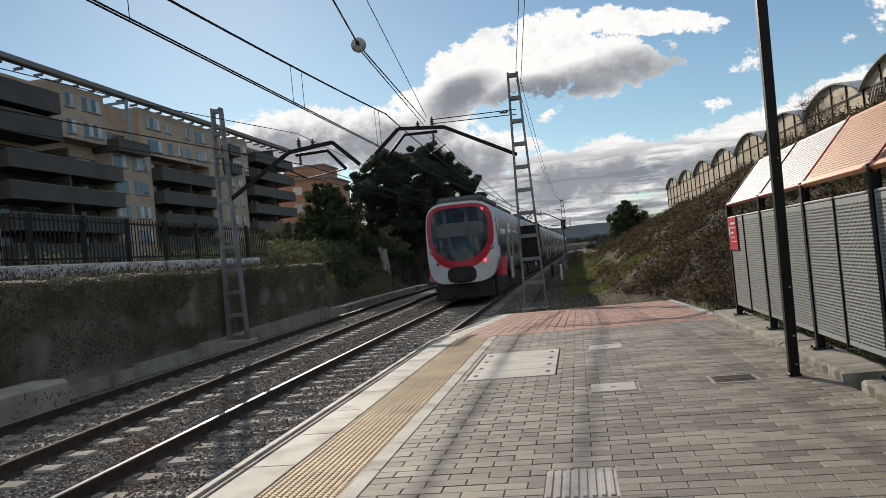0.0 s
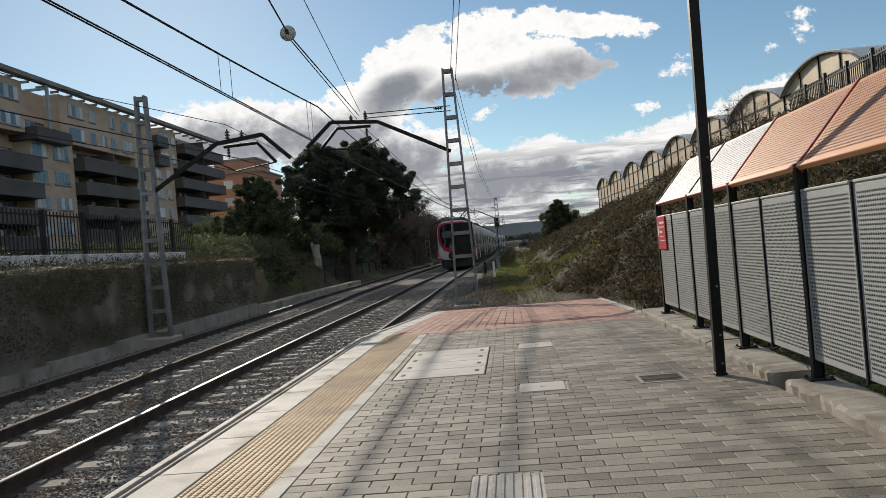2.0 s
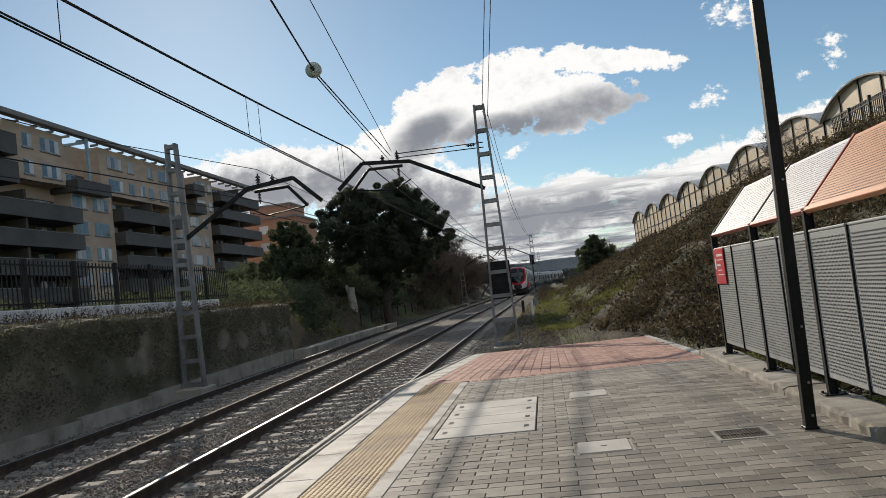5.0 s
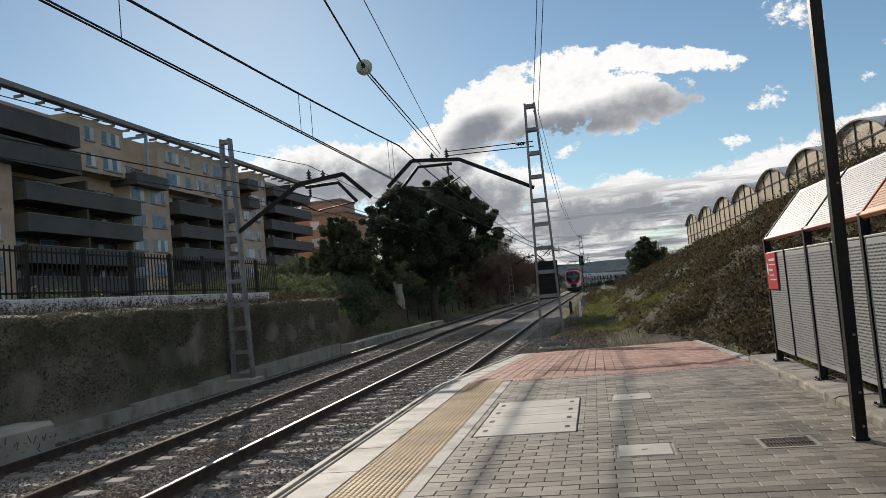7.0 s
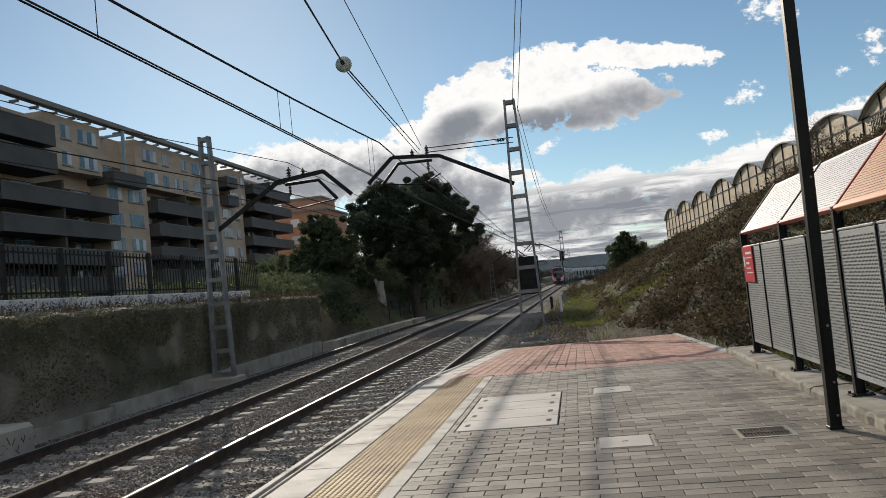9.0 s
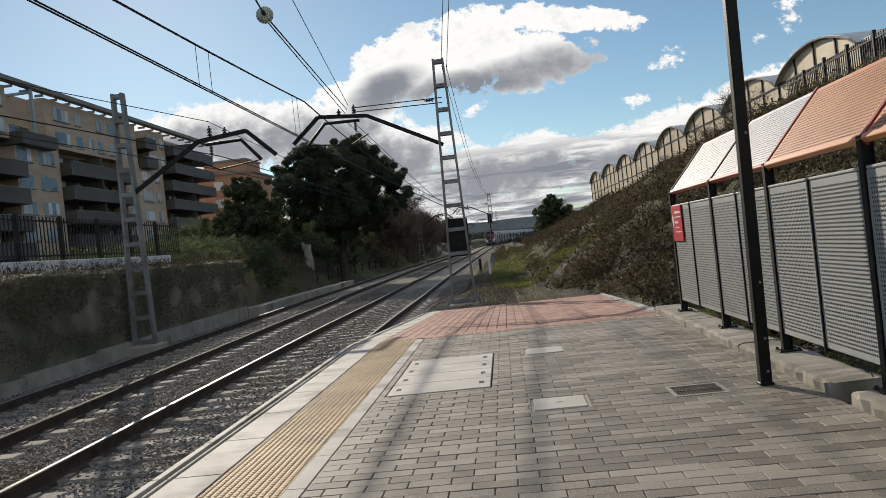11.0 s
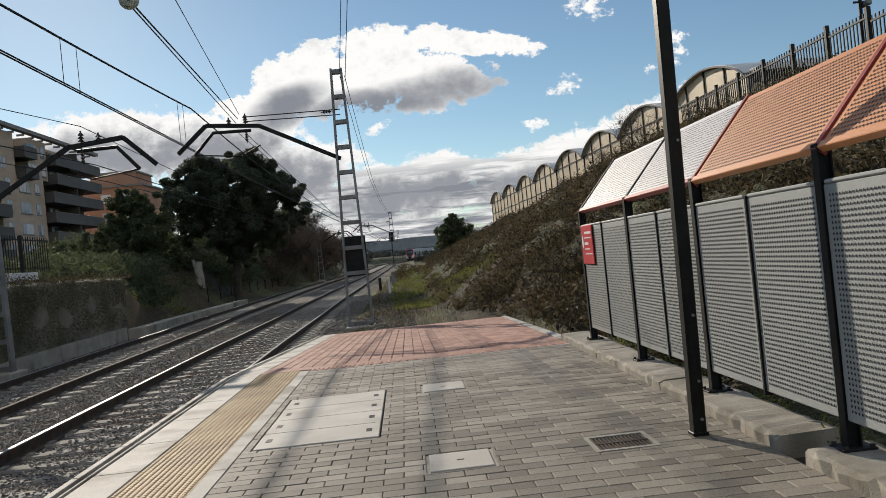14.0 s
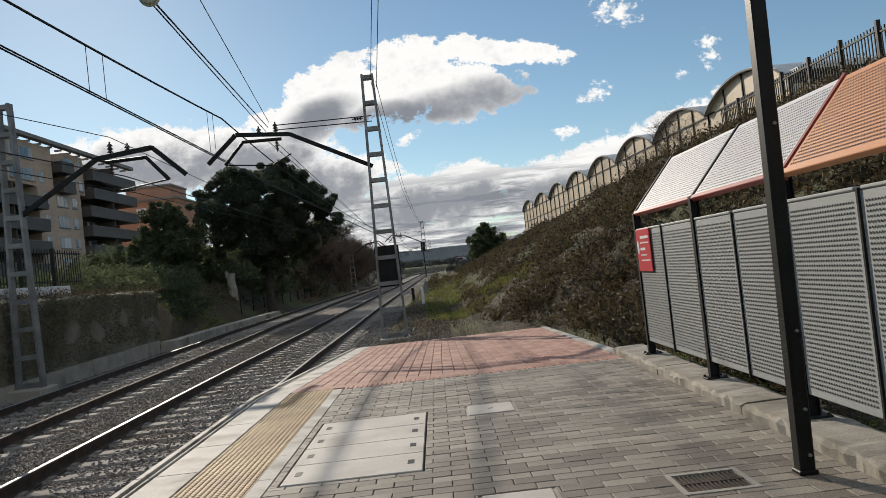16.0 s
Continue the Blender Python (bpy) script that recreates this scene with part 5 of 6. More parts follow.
        part("rail", boxes(((-0.03, 0.06, 0.95), (0.03, 1.94, 1.0))), M["black"], f)
        part("rail", boxes(((-0.03, 0.06, 0.12), (0.03, 1.94, 0.17))), M["black"], f)
        for i in range(11):
            part("picket", boxes(((-0.016, 0.19 + 0.165 * i, 0.0), (0.016, 0.222 + 0.165 * i, 1.12))), M["black"], f)


def build_camera_pole():
    p = thing("surveillance_pole", (13.5, 22.6, ground_z(13.5, 22.6)), "dark pole with floodlight and surveillance camera on the bank", "pole")
    bm = bmesh.new()
    tube(bm, [(0, 0, -0.3), (0, 0, 1.2), (0, 0, 2.1)], 0.05, 10)
    part("shaft", bm, M["black"], p)
    part("floodlight", boxes(((-0.28, -0.1, 1.85), (-0.04, 0.1, 2.05)), bevel=0.03), M["black"], p)
    part("camera_housing", boxes(((0.05, -0.25, 1.6), (0.2, 0.12, 1.75)), bevel=0.03), M["galv"], p)
    part("arm", boxes(((-0.2, -0.02, 1.72), (0.14, 0.02, 1.77))), M["black"], p)


def build_lineside():
    for x, y, h, w, m, lab in ((-0.5, 39.5, 0.8, 0.12, "letters", "white kilometre post beside the ballast"), (-1.15, 46.0, 0.75, 0.16, "black", "black marker post beside the ballast"), (-0.45, 52, 0.8, 0.25, "galv", "grey cable cabinet beside the ballast")):
        bm = boxes(((-w / 2, -w / 3, -0.4), (w / 2, w / 3, h)), bevel=0.02)
        ob = part("marker_post", bm, M[m])
        ob.location = (x, y, ground_z(x, y))
        tagged(ob, lab, "marker post", "marker posts")
    s = thing("signal", (-1.7 + 0.2, 140, ground_z(-1.5, 140)), "dark railway signal on a post beside the line", "railway signal")
    bm = bmesh.new()
    tube(bm, [(0, 0, -0.3), (0, 0, 3), (0, 0, 5.2)], 0.09, 8)
    part("post", bm, M["dark_post"], s)
    part("head", boxes(((-0.4, -0.2, 4.6), (0.4, 0.2, 6.4)), bevel=0.1), M["black"], s)
    for z in (5.0, 5.5, 6.0):
        bm = bmesh.new()
        bmesh.ops.create_cone(bm, cap_ends=True, segments=14, radius1=0.17, radius2=0.2, depth=0.2, matrix=Matrix.Translation((0, -0.25, z)) @ pose(0, 0, 0, 90, 0, 0))
        part("lens_hood", bm, M["black"], s)
    for k in range(9):
        y = 46 + 3.0 * k
        x = far_x(y) - 3.0
        f = thing("handrail", (x, y, ground_z(x, y)), "low steel handrail along the far track", "handrail", "handrails")
        for yy in (0, 2.9):
            part("post", boxes(((-0.025, yy - 0.025, -0.2), (0.025, yy + 0.025, 0.8))), M["dark_post"], f)
        for z in (0.45, 0.78):
            part("rail", boxes(((-0.02, 0.03, z), (0.02, 2.87, z + 0.04))), M["dark_post"], f)


# ---------------------------------------------------------------- plants
def leaf(V, F, c, s, rng):
    """One small bent leaf: two triangles at a random turn."""
    a = Vector((rng.gauss(0, 1), rng.gauss(0, 1), rng.gauss(0, 1))).normalized()
    b = a.orthogonal().normalized()
    b.rotate(Euler((rng.random() * 6, rng.random() * 6, rng.random() * 6)))
    k = len(V)
    n = a.cross(b)
    V += [c - a * s, c + b * s * 0.5 + n * s * 0.2, c + a * s, c - b * s * 0.5 + n * s * 0.2]
    F += [(k, k + 1, k + 2), (k, k + 2, k + 3)]


def branch(bm, rng, start, way, length, r, depth, tips):
    pts = [Vector(start)]
    w = Vector(way).normalized()
    for _ in range(4):
        w = (w + Vector((rng.gauss(0, 0.16), rng.gauss(0, 0.16), rng.gauss(0.05, 0.1)))).normalized()
        pts.append(pts[-1] + w * length / 4)
    tube(bm, pts, r, 6 if depth else 5, r * 0.55, cap=False)
    if depth == 0:
        tips.append(pts[-1])
        tips.append(pts[2])
        return
    for i in range(rng.randint(3, 4)):
        q = pts[rng.randint(2, 4)]
        out = Vector((rng.gauss(0, 1), rng.gauss(0, 1), rng.uniform(0.0, 0.8))).normalized()
        branch(bm, rng, q, w * 0.6 + out, length * 0.62, r * 0.5, depth - 1, tips)


def tree(name, at, clumps, leaf_size, count, material, label, seed, trunk_r=0.22, lean=(0, 0), group="trees", trunk=True):
    """Tapered trunk and limbs, and a crown of leaf clumps (cx, cy, cz, r, squash) with gaps between them."""
    rng = random.Random(seed)
    t = thing(name, at, label, "tree", group)
    bm = bmesh.new()
    top = Vector((lean[0], lean[1], max(c[2] for c in clumps) * 0.55))
    pts = [Vector((0, 0, -1.4)) + top * (1.15 * i / 5) + Vector((rng.gauss(0, 0.05), rng.gauss(0, 0.05), 0)) for i in range(6)]
    tube(bm, pts, trunk_r, 10, trunk_r * 0.55)
    for cx, cy, cz, r, sq in clumps:
        start = pts[rng.randint(3, 5)]
        end = Vector((cx, cy, cz))
        mid = start.lerp(end, 0.5) + Vector((rng.gauss(0, 0.2), rng.gauss(0, 0.2), -0.2))
        tube(bm, [start, mid, end], trunk_r * 0.35, 6, trunk_r * 0.1, cap=False)
    part("trunk", bm, M["bark"], t)
    V, F = [], []
    total = sum(c[3] ** 2 for c in clumps)
    for cx, cy, cz, r, sq in clumps:
        nsub = max(8, int(24 * r))
        subs = []
        for _ in range(nsub):
            dd = Vector((rng.gauss(0, 1), rng.gauss(0, 1), rng.gauss(0, 1))).normalized() * r * rng.uniform(0.3, 1.08)
            subs.append((Vector((cx + dd.x, cy + dd.y, cz + dd.z * sq)), r * rng.uniform(0.14, 0.32)))
        for _ in range(int(count * r * r / total)):
            c, q = subs[rng.randrange(nsub)]
            dd = Vector((rng.gauss(0, 1), rng.gauss(0, 1), rng.gauss(0, 1)))
            dd = dd.normalized() * q * rng.random() ** 0.4
            leaf(V, F, c + Vector((dd.x, dd.y, dd.z * 0.8)), leaf_size * rng.uniform(0.6, 1.3), rng)
    raw("crown", V, F, material, t)
    return t


def bare_tree(name, at, height, seed, label, spread=1.0, material=None, twigs=1400):
    rng = random.Random(seed)
    t = thing(name, at, label, "tree", "bare trees")
    bm, tips = bmesh.new(), []
    for _ in range(4):
        branch(bm, rng, (rng.gauss(0, 0.15), rng.gauss(0, 0.15), -0.2), (rng.gauss(0, 0.25) * spread, rng.gauss(0, 0.25) * spread, 1), height * 0.5, 0.035 * height / 3, 2, tips)
    part("trunk", bm, M["brown_twig"], t)
    V, F = [], []
    for _ in range(twigs):
        c = rng.choice(tips)
        d = Vector((rng.gauss(0, 1), rng.gauss(0, 1), rng.gauss(0.5, 0.8))).normalized() * rng.uniform(0.12, 0.3) * height
        s = d.orthogonal().normalized() * 0.006 * height / 3
        k = len(V)
        V += [c - s, c + s, c + d]
        F.append((k, k + 1, k + 2))
    raw("crown", V, F, M["brown_twig"], t)
    return t


def scrub(name, places, material, label, seed, leafy=60, size=0.05):
    """Many low bushes as one mass: each a loose dome of leaves and stalks with gaps."""
    rng = random.Random(seed)
    V, F = [], []
    for x, y, z, r in places:
        n = int(leafy * max(0.5, r / 0.5) ** 1.5)
        for _ in range(n):
            d = Vector((rng.gauss(0, 1), rng.gauss(0, 1), abs(rng.gauss(0.2, 0.8)))).normalized() * r * rng.random() ** 0.5
            if rng.random() < 0.4:
                s = d.orthogonal().normalized() * size * 0.16
                k = len(V)
                base = Vector((x + d.x * 0.2, y + d.y * 0.2, z))
                V += [base - s, base + s, Vector((x, y, z)) + d * 1.15]
                F.append((k, k + 1, k + 2))
            else:
                leaf(V, F, Vector((x, y, z)) + d, size * rng.uniform(0.5, 1.5), rng)
    ob = raw(name, V, F, material)
    return tagged(ob, label, "bushes", kind="stuff")


def build_plants():
    pine = [(-2.4, 0.0, 6.6, 1.5, 0.7), (-0.6, 0.4, 7.0, 1.6, 0.6), (1.2, 0.0, 7.1, 1.5, 0.6), (2.4, 0.5, 6.3, 1.4, 0.7), (3.5, 0.0, 5.1, 1.25, 0.8), (4.0, 0.3, 4.0, 1.0, 0.8), (3.2, -0.4, 3.4, 1.2, 0.7), (2.0, 0.6, 2.6, 1.3, 0.8),
            (-3.2, -0.3, 5.3, 1.3, 0.8), (-1.6, -1.2, 5.4, 1.8, 0.7), (0.6, -1.4, 5.5, 1.9, 0.7), (2.2, -1.0, 4.7, 1.5, 0.8), (-2.8, 0.4, 3.8, 1.5, 0.8), (-0.8, -0.9, 3.6, 1.9, 0.8), (1.0, -0.6, 3.4, 1.8, 0.8), (0.4, 0.3, 2.0, 1.5, 0.8)]
    tree("pine_tree", (-9.9, 50.0, 0.8), pine, 0.072, 300000, M["pine"], "broad dark pine with a rounded crown beside the line", 31, 0.3)
    ever = [(0, 0, 4.2, 1.15, 1.0), (0.5, 0.4, 3.0, 1.4, 1.0), (-0.7, -0.3, 2.4, 1.4, 1.0), (0.3, -0.6, 1.4, 1.5, 0.9)]
    ever += [(0.9, 0.2, 2.2, 1.3, 0.9), (-0.2, 0.5, 3.4, 1.3, 1.0), (1.5, 0.6, 1.2, 1.2, 0.9), (-1.3, 0.3, 1.2, 1.2, 0.9)]
    tree("evergreen_tree", (-14.4, 46, 1.6), ever, 0.09, 60000, M["leaf"], "dark bushy evergreen beside the pine", 32, 0.16)
    tree("evergreen_tree", (-17.2, 47, 1.6), [(0, 0, 1.7, 1.3, 0.8), (1.2, 0.4, 1.4, 1.0, 0.8), (-1.4, 0, 1.3, 1.2, 0.8)], 0.08, 12000, M["leaf"], "low dark evergreen behind the railings", 33, 0.12)
    stump = thing("tree_stump", (-11.8, 48.5, ground_z(-11.8, 48.5)), "pale lopped tree trunk standing on the bank", "tree stump")
    bm = bmesh.new()
    tube(bm, [(0, 0, -0.4), (0.03, 0, 0.4), (-0.02, 0, 0.9), (0.05, 0, 1.35)], 0.3, 10, 0.2)
    tube(bm, [(0, 0, 0.8), (-0.22, 0, 1.15), (-0.28, 0, 1.5)], 0.13, 8, 0.09)
    part("trunk", bm, M["concrete"], stump)
    far = [(0, 0, 5.0, 1.9, 1.0), (0.9, 0.4, 3.8, 2.1, 1.0), (-1.0, -0.3, 3.4, 2.1, 1.0), (0.3, -0.6, 2.2, 2.2, 0.9), (-0.4, 0, 6.0, 1.1, 1.0)]
    tree("round_tree", (7.9, 112, ground_z(7.9, 112) - 2.0), far, 0.24, 12000, M["leaf"], "dark round evergreen on the bank", 34, 0.2)
    bare_tree("bare_tree", (10.8, 118, ground_z(10.8, 118)), 4.5, 35, "leafless brown tree behind the round evergreen", 1.2)
    for i, (x, y, h) in enumerate(((-10.6, 72, 6.5), (-11.0, 80, 7.0), (-9.9, 88, 6.5), (-12.5, 92, 7.5), (-10.2, 98, 6.5), (-13.5, 70, 7.0), (-11, 108, 7), (-9.8, 118, 6.5))):
        bare_tree("bare_tree", (x, y, ground_z(x, y)), h, 40 + i, "leafless brown tree along the line", 1.6, twigs=7000)
    for i, (x, y, h) in enumerate(((14.6, 46.0, 4.2), (14.2, 52.0, 3.4), (13.4, 61.0, 2.8))):
        bare_tree("bare_shrub", (x, y, ground_z(x, y)), h, 60 + i, "tall leafless shrub before the greenhouses", 0.9)
    rng = random.Random(50)
    rows = []
    for _ in range(7500):
        y = 9 + 100 * rng.random() ** 1.5
        f = slope_foot(y)
        x = f + 0.4 + (CREST + 1 - f) * rng.random()
        if noise.noise((x * 0.7, y * 0.5, 9)) < -0.26 or (x - f < 2.2 and y > 24 and rng.random() < 0.8):
            continue
        r = rng.uniform(0.15, 0.7) * (0.7 + 0.6 * noise.noise((x * 0.9, y * 0.7, 19)) + 0.3)
        rows.append((x, y, ground_z(x, y) - 0.05, r))
    scrub("scrub", rows, M["shrub"], "dry olive and brown scrub covering the bank", 51, 95, 0.058)
    rows = [(CREST + rng.uniform(-2.5, 1.5), rng.uniform(45, 120), 0, rng.uniform(0.4, 1.0)) for _ in range(170)]
    scrub("brown_scrub", [(x, y, ground_z(x, y) - 0.05, r) for x, y, _, r in rows], M["brown_twig"], "brown winter scrub along the crest", 52, 110, 0.09)
    rows = []
    for _ in range(420):
        y = rng.uniform(30.5, 100)
        x = far_x(y) - 2.6 - rng.random() * 8
        rows.append((x, y, ground_z(x, y) - 0.05, rng.uniform(0.25, 0.8)))
    scrub("bank_scrub", rows, M["shrub"], "overgrown scrub on the bank under the pine", 53, 90, 0.05)
    rows = []
    for _ in range(260):
        y = rng.uniform(30.8, 42)
        x = far_x(y) - 2.3 - rng.random() * 3.6
        if noise.noise((x * 0.7, y * 0.5, 4)) > -0.05:
            rows.append((x, y, ground_z(x, y) - 0.05, rng.uniform(0.15, 0.4)))
    scrub("bank_ivy", rows, M["green"], "sunlit green ivy spilling down the bank beyond the wall", 62, 90, 0.045)
    rows = [(wall_x(15) - 0.25 - rng.random(), rng.uniform(6, 26), 1.45, rng.uniform(0.1, 0.32)) for _ in range(260)]
    rows += [(wall_x(28) - rng.uniform(0.0, 1.4), rng.uniform(24, 31), 1.45, rng.uniform(0.1, 0.35)) for _ in range(160)]
    scrub("wall_scrub", rows, M["shrub"], "dry weeds on top of the retaining wall", 54, 50, 0.035)
    rows = [(-10.2 + rng.uniform(0, 0.6), rng.uniform(6, 25.5), 1.45, rng.uniform(0.15, 0.5)) for _ in range(150)]
    scrub("wall_weeds", rows, M["brown_twig"], "dry brown weeds before the whitewashed wall", 63, 60, 0.03)
    rows = [(-11.5 - rng.uniform(0, 4), rng.uniform(20, 40), 1.5, rng.uniform(0.5, 1.2)) for _ in range(60)]
    scrub("hedge", rows, M["leaf"], "dark shrubs behind the railings", 55, 160, 0.07)
    # undergrowth beneath the pine and a brown thicket beyond it
    rows = []
    for _ in range(330):
        y = rng.uniform(46, 82)
        x = far_x(y) - 3.6 - rng.random() * 9
        rows.append((x, y, ground_z(x, y) - 0.1, rng.uniform(0.5, 1.3)))
    for _ in range(150):
        y = rng.uniform(53, 75)
        x = -rng.uniform(11, 26)
        rows.append((x, y, ground_z(x, y) + rng.uniform(0, 1.6), rng.uniform(0.9, 1.7)))
    for _ in range(170):
        y = rng.uniform(33, 45)
        x = -rng.uniform(11.2, 19)
        rows.append((x, y, ground_z(x, y) - 0.1, rng.uniform(0.4, 0.95)))
    scrub("undergrowth", rows, M["leaf"], "dark green undergrowth beneath the pine", 57, 120, 0.09)
    rows = []
    for _ in range(260):
        y = rng.uniform(62, 135)
        x = far_x(y) - 3.8 - rng.random() * 14
        rows.append((x, y, ground_z(x, y) - 0.1, rng.uniform(0.9, 2.4)))
    scrub("brown_thicket", rows, M["brown_twig"], "brown leafless thicket along the far track", 58, 60, 0.13)
    rows = [(2.34 + rng.random() * 0.25, rng.uniform(4.6, 10.4), -0.02, rng.uniform(0.05, 0.13)) for _ in range(110)]
    scrub("weeds", rows, M["green"], "green weeds along the foot of the barrier", 59, 60, 0.018)
    rows = []
    for _ in range(170):
        y = rng.uniform(55, 150)
        x = slope_foot(y) - 0.4 - rng.random() * 2.2
        if x > track_x(y) + 3.2:
            rows.append((x, y, ground_z(x, y) - 0.1, rng.uniform(0.4, 1.0)))
    scrub("brown_bushes", rows, M["shrub"], "dull brown bushes between the track and the bank", 60, 60, 0.08)
    rows = []
    for _ in range(90):
        y = rng.uniform(20.8, 40)
        x = track_x(y) + rng.uniform(2.6, 4.3)
        rows.append((x, y, ground_z(x, y) - 0.03, rng.uniform(0.12, 0.34)))
    scrub("dry_weeds", rows, M["brown_twig"], "dry brown weeds in the gravel by the mast", 61, 70, 0.035)
    # dark woodland far along both sides
    rows = []
    for _ in range(420):
        y = rng.uniform(135, 420)
        x = rng.choice((rng.uniform(-120, -9 - 0.03 * y), rng.uniform(-60, -10)))
        rows.append((x, y, 0.0, rng.uniform(1.5, 3.6)))
    for _ in range(200):
        y = rng.uniform(330, 460)
        x = track_x(y) * 0.5 + rng.uniform(-40, 90)
        if abs(x - track_x(y)) > 12:
            rows.append((x, y, 0.0, rng.uniform(2, 4)))
    for _ in range(420):
        y = rng.uniform(150, 330)
        rows.append((track_x(y) + 7 + rng.random() * 60, y, 0.0, rng.uniform(0.8, 2.0)))
    for _ in range(240):
        y = rng.uniform(150, 400)
        x = track_x(y) + 13 + rng.random() ** 1.5 * 90
        rows.append((x, y, 0.0, rng.uniform(1.0, 2.6)))
    scrub("far_woodland", [(x, y, ground_z(x, y), r) for x, y, _, r in rows], M["farwood"], "dark distant woodland along the line", 56, 16, 0.6)
    V, F = [], []
    for _ in range(70000):
        y = 27 + 70 * rng.random() ** 1.3
        x = slope_foot(y) - 1.2 + 4.2 * rng.random()
        if noise.noise((x * 0.6, y * 0.3, 13)) < -0.1:
            continue
        z = ground_z(x, y) - 0.03
        h = rng.uniform(0.05, 0.2)
        k = len(V)
        a = rng.random() * 6.28
        V += [(x, y, z), (x + 0.03 * math.cos(a), y + 0.03 * math.sin(a), z), (x + rng.gauss(0, 0.05), y + rng.gauss(0, 0.05), z + h)]
        F.append((k, k + 1, k + 2))
    tagged(raw("green_grass", V, F, M["green"]), "yellow-green grass at the foot of the bank", "grass", kind="stuff")
    # grass
    V, F = [], []
    for _ in range(42000):
        y = 8 + 80 * rng.random() ** 1.8
        x = track_x(y) + 2.3 + 9.5 * rng.random() ** 1.4
        if x < 2.55 and y < 20.4:
            continue
        if noise.noise((x * 0.4, y * 0.25, 3)) < -0.25:
            continue
        z = ground_z(x, y) - 0.03
        h = rng.uniform(0.06, 0.2)
        a = rng.random() * 6.28
        k = len(V)
        V += [(x, y, z), (x + 0.02 * math.cos(a), y + 0.02 * math.sin(a), z), (x + rng.gauss(0, 0.06), y + rng.gauss(0, 0.06), z + h)]
        F.append((k, k + 1, k + 2))
    tagged(raw("grass", V, F, M["blade"]), "short yellow-green winter grass on the bank", "grass", kind="stuff")


# ---------------------------------------------------------------- train
CAR, CARS, REAR0, SPEED = 19.4, 8, 27.8, 15.5


def ring(rx, zb, zt, p=3.2, n=48, zc=None):
    """A rounded outline in the cross-section, half-width rx, from zb to zt."""
    c, h = (zb + zt) / 2, (zt - zb) / 2
    out = []
    for i in range(n):
        a = 2 * math.pi * i / n
        ca, sa = math.cos(a), math.sin(a)
        k = (abs(ca) ** p + abs(sa) ** p) ** (-1 / p)
        out.append((rx * k * ca, c + h * k * sa))
    return out


def shield(rx, zb, zc, zt, n=48):
    """An outline with a squared top and a round, bowl-like lower half."""
    out = []
    for i in range(n):
        a = 2 * math.pi * i / n
        ca, sa = math.cos(a), math.sin(a)
        p = 4.6 if sa > 0 else 2.1
        k = (abs(ca) ** p + abs(sa) ** p) ** (-1 / p)
        out.append((rx * k * ca, zc + ((zt - zc) if sa > 0 else (zc - zb)) * k * sa))
    return out


def nose(x, z):
    """How far the end face lies behind its foremost point."""
    return 0.55 * (abs(x) / 1.47) ** 2.6 + 0.30 * max(0.0, (z - 1.5) / 2.3) ** 1.6 + 0.12 * max(0.0, (1.0 - z))


def patch(a, b, lift, cap=False):
    bm = bmesh.new()
    rows = []
    steps = 6
    for s in range(steps + 1):
        k = s / steps
        rows.append([bm.verts.new((p[0] + (q[0] - p[0]) * k, nose(p[0] + (q[0] - p[0]) * k, p[1] + (q[1] - p[1]) * k) - lift, p[1] + (q[1] - p[1]) * k)) for p, q in zip(a, b)])
    n = len(a)
    for r, s in zip(rows, rows[1:]):
        for i in range(n):
            bm.faces.new((r[i], r[(i + 1) % n], s[(i + 1) % n], s[i]))
    if cap:
        bm.faces.new(rows[0])
    return bm


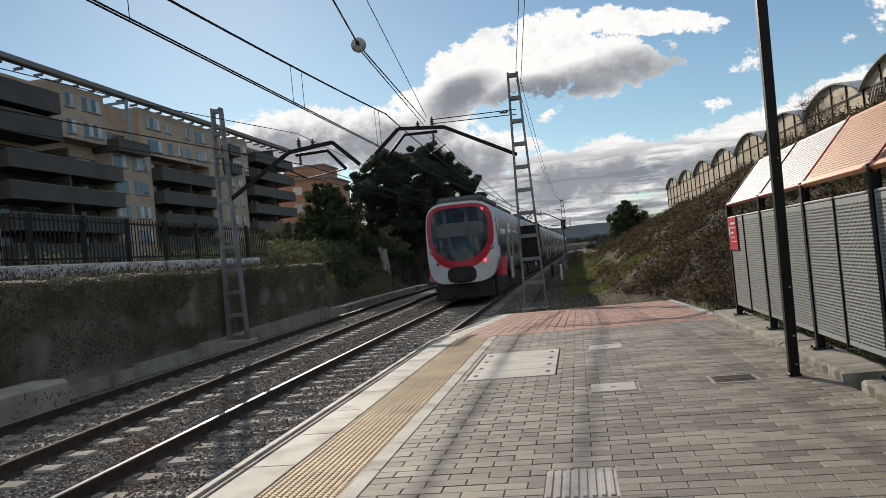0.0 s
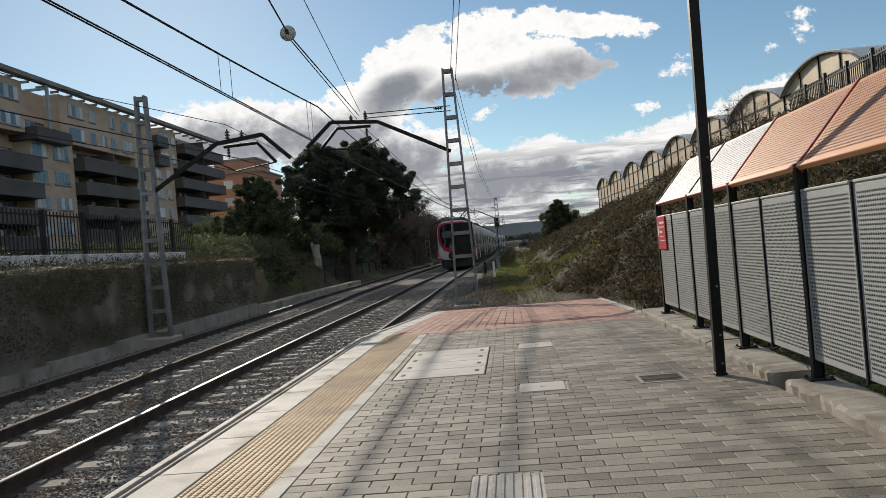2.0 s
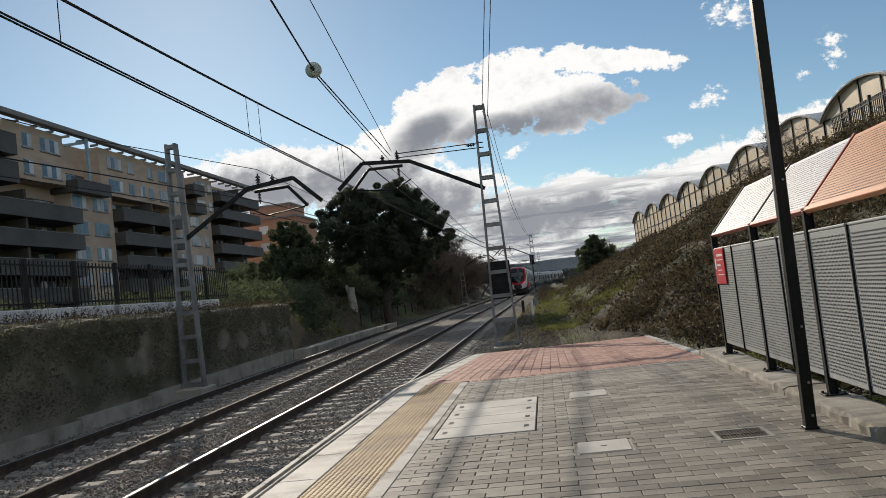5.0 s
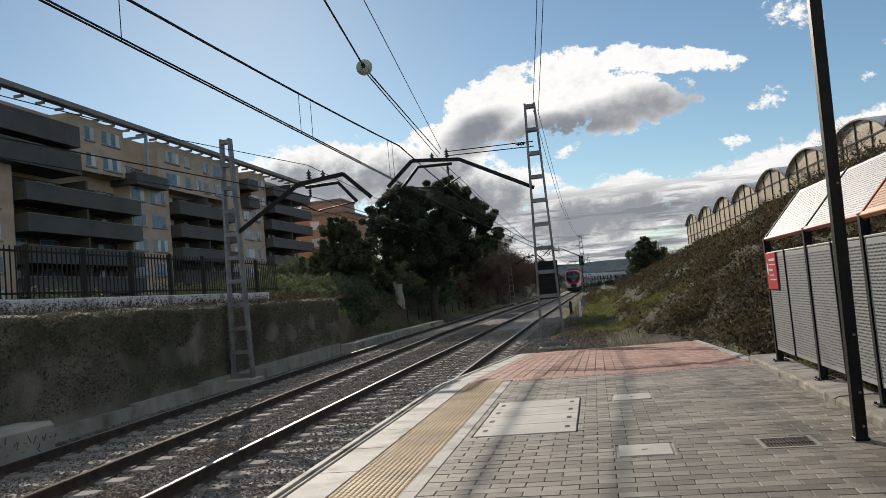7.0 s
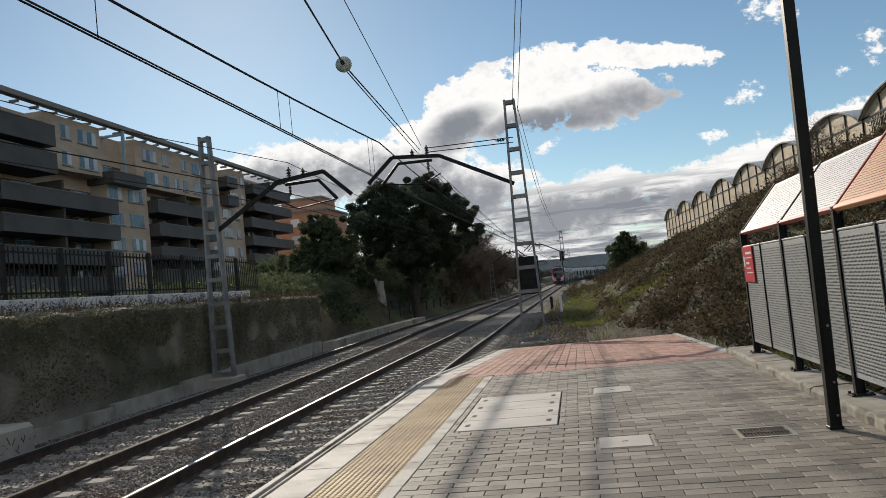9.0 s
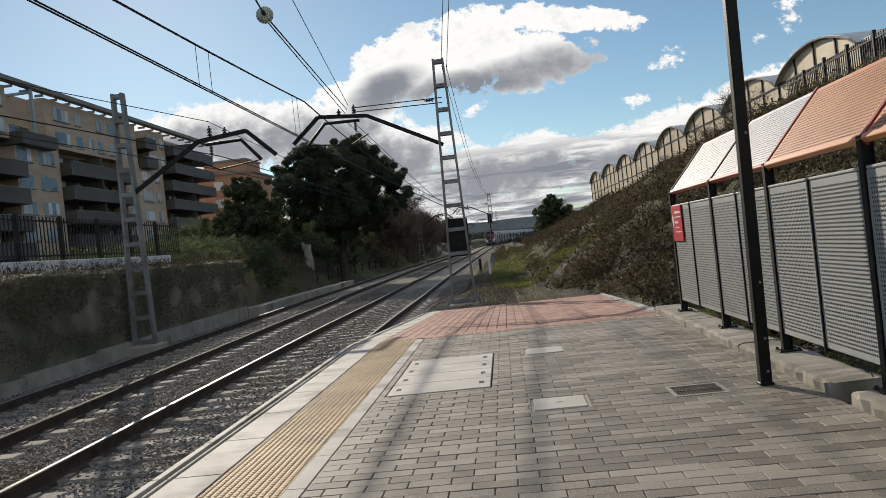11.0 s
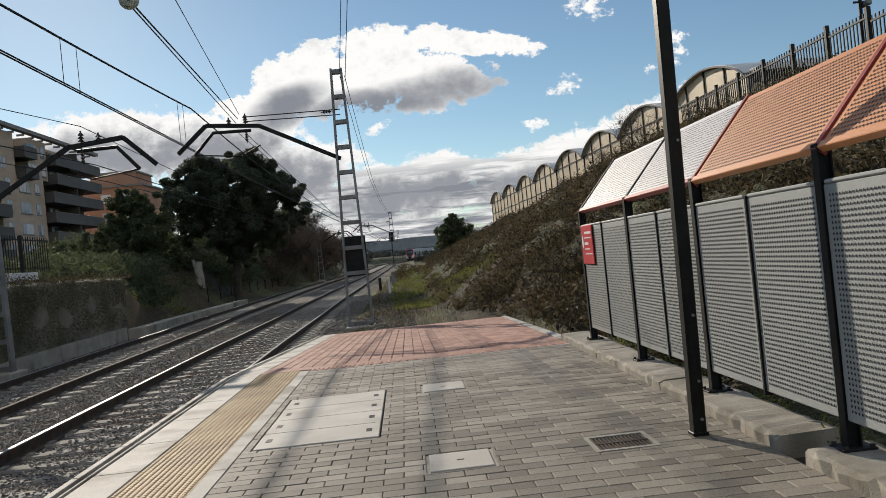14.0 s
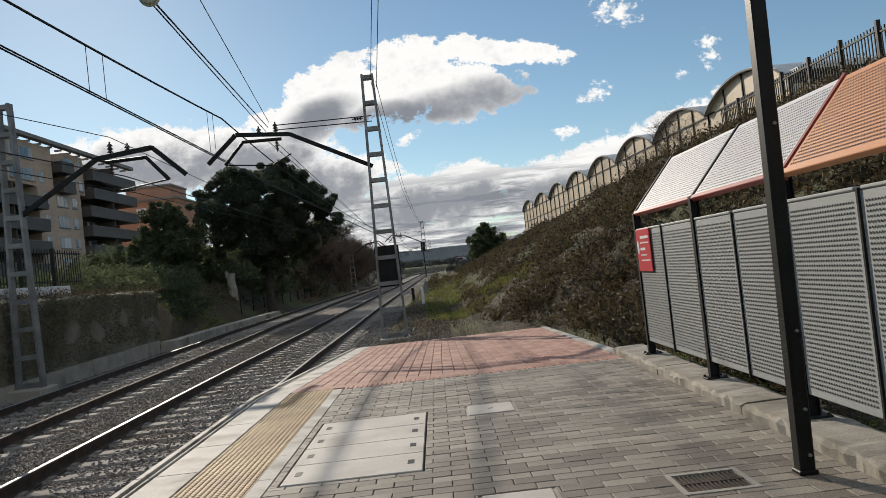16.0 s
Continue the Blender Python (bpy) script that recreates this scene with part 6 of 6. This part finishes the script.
def build_car(first):
    car = thing("train_car", (0, 0, 0), "silver and white commuter train end car with red framed windscreen" if first else "silver and white commuter train car with dark window band", "train car", "train cars")
    outline = ring(1.47, 0.74, 3.72, 4.5)
    bm = bmesh.new()
    ys = [0.0, 0.5, 2, CAR - 1.0, CAR - 0.4] if first else [0.15, 0.4, 2, CAR - 1.0, CAR - 0.4]
    rows = []
    for q, y in enumerate(ys):
        rows.append([bm.verts.new((x, max(y, nose(x, z) + 0.004) if first and q < 2 else y, z)) for x, z in outline])
    n = len(outline)
    for r, s in zip(rows, rows[1:]):
        for i in range(n):
            bm.faces.new((r[i], r[(i + 1) % n], s[(i + 1) % n], s[i]))
    if not first:
        bm.faces.new(rows[0])
    bm.faces.new(rows[-1][::-1])
    part("body", bm, M["t_silver"], car, smooth=True)
    if first:
        glass = shield(1.2, 1.55, 2.55, 3.5)
        red = shield(1.4, 1.24, 2.5, 3.62)
        dot = [(x * 0.02, 2.6 + (z - 2.6) * 0.02) for x, z in glass]
        part("windscreen", patch(dot, glass, 0.012, True), M["t_glass"], car, "large dark oval windscreen", True)
        part("red_frame", patch(glass, red, 0.008), M["t_red"], car, "red oval frame round the windscreen", True)
        part("front_fairing", patch(red, ring(1.47, 0.74, 3.72, 4.5), 0.0), M["t_white"], car, "white end fairing", True)
        cow = ring(0.6, 0.76, 1.36, 3)
        part("coupler_recess", patch([(x * 0.02, 1.0 + (z - 1.0) * 0.02) for x, z in cow], cow, 0.02, True), M["t_dark"], car, "dark coupler recess")
        part("coupler", boxes(((-0.3, -0.25, 0.8), (0.3, 0.1, 1.1)), bevel=0.03), M["t_dark"], car)
        part("pilot", boxes(((-1.2, 0.25, 0.14), (1.2, 0.9, 0.8)), bevel=0.08), M["t_dark"], car, "black pilot plough")
        for sx in (-1, 1):
            for nm, x, z, r, m in (("tail_lamp", 0.98, 1.5, 0.07, "lamp_red" if sx > 0 else "lamp_dull"), ("tail_lamp", 1.02, 3.38, 0.05, "lamp_red" if sx > 0 else "lamp_dull"), ("headlamp", 1.27, 1.95, 0.09, "lamp_off")):
                bm = bmesh.new()
                bmesh.ops.create_uvsphere(bm, u_segments=12, v_segments=8, radius=r, matrix=Matrix.Translation((sx * x, nose(x, z) - 0.005, z)) @ Matrix.Diagonal((1, 0.5, 1, 1)))
                part(nm, bm, M[m], car, "", True)
        part("blind_band", patch([(x, z) for x, z in ring(0.2, 2.62, 2.7, 4)], ring(1.05, 2.45, 2.95, 6), 0.016, True), M["t_roof"], car, "grey sun blind behind the windscreen")
        for sx in (-1, 1):
            bm = bmesh.new()
            bar(bm, (sx * 1.474, 1.5, 0.85), (sx * 1.474, 2.0, 1.55), 0.45, 0.012)
            part("red_flash", bm, M["t_red"], car)
            part("cab_window", boxes(((sx * 1.474 - 0.006, 1.2, 2.0), (sx * 1.474 + 0.006, 1.75, 3.0))), M["t_glass"], car)
    part("skirt", boxes(((-1.3, 1.0, 0.2), (1.3, CAR - 0.8, 0.8)), bevel=0.03), M["t_dark"], car, "dark underframe")
    for yb in (3.0, CAR - 3.4):
        bog = part("bogie", boxes(((-1.15, yb - 1.6, 0.3), (-1.0, yb + 1.6, 0.6)), ((1.0, yb - 1.6, 0.3), (1.15, yb + 1.6, 0.6)), ((-1.0, yb - 0.3, 0.3), (1.0, yb + 0.3, 0.55))), M["t_dark"], car)
        for dy in (-1.2, 1.2):
            for sx in (-0.87, 0.87):
                bm = bmesh.new()
                bmesh.ops.create_cone(bm, cap_ends=True, segments=20, radius1=0.44, radius2=0.42, depth=0.12, matrix=Matrix.Translation((sx, yb + dy, 0.44)) @ pose(0, 0, 0, 0, 90, 0))
                part("wheel", bm, M["rail"], bog)
    for sx in (-1, 1):
        for i in range(5):
            y0 = 2.6 + i * 3.25
            if i in (1, 3):
                d = part("door", boxes(((sx * 1.47 - 0.012, y0, 0.55), (sx * 1.47 + 0.012, y0 + 1.4, 2.95)), bevel=0.01), M["t_white"], car, "white sliding door")
                part("door_window", boxes(((sx * 1.485 - 0.004, y0 + 0.2, 1.5), (sx * 1.485 + 0.004, y0 + 1.2, 2.7)), bevel=0.002), M["t_glass"], d)
            else:
                part("side_window", boxes(((sx * 1.474 - 0.006, y0 - 0.45, 1.55), (sx * 1.474 + 0.006, y0 + 1.95, 2.65)), bevel=0.003), M["t_glass"], car)
    part("roof_fairing", boxes(((-1.0, 1.2, 3.66), (1.0, 6.5, 3.98)), ((-0.9, 9.0, 3.66), (0.9, 15.5, 3.95)), bevel=0.12), M["t_roof"], car, "grey rooftop equipment fairing")
    part("gangway", boxes(((-0.7, CAR - 0.4, 0.6), (0.7, CAR + 0.15, 3.3)), bevel=0.05), M["t_dark"], car)
    for ob in car.children_recursive:
        ob.data.transform(Matrix.Diagonal((0.885, 1, 1, 1)))
    return car


def station(s):
    """Place on the near track s metres of line beyond y = 0."""
    y, left = 0.0, s
    step = 1.0
    while left > 0:
        d = math.hypot(step, track_x(y + step) - track_x(y))
        if d >= left:
            y += left / d * step
            break
        left -= d
        y += step
    return Vector((track_x(y), y, rail_z(y)))


def motions():
    for i, car in enumerate(TRAIN):
        rows = []
        for k in range(33):
            t = 0.5 * k
            s = REAR0 + SPEED * t + i * CAR
            a, b = (station(q) + Vector((-0.14, 0, 0)) for q in (s, s + CAR))
            d = b - a
            rows.append((t, Matrix.Translation(a) @ pose(0, 0, 0, math.degrees(math.atan2(d.z, d.y)), 0, -math.degrees(math.atan2(d.x, d.y)))))
        walk(car, rows)


build_ground()
build_ballast()
build_hills()
plat = build_platform()
build_kerb()
build_track()
build_left_wall()
build_left_fence()
build_overhead()
build_apartments()
build_greenhouses()
build_camera_pole()
build_lineside()
build_plants()
TRAIN = [build_car(True)]
middle = build_car(False)
TRAIN.append(middle)
while len(TRAIN) < CARS:
    TRAIN.append(copy_thing(middle, Matrix()))
build_barrier()
build_lamp_post()
build_covers()
build_paving(plat)
motions()
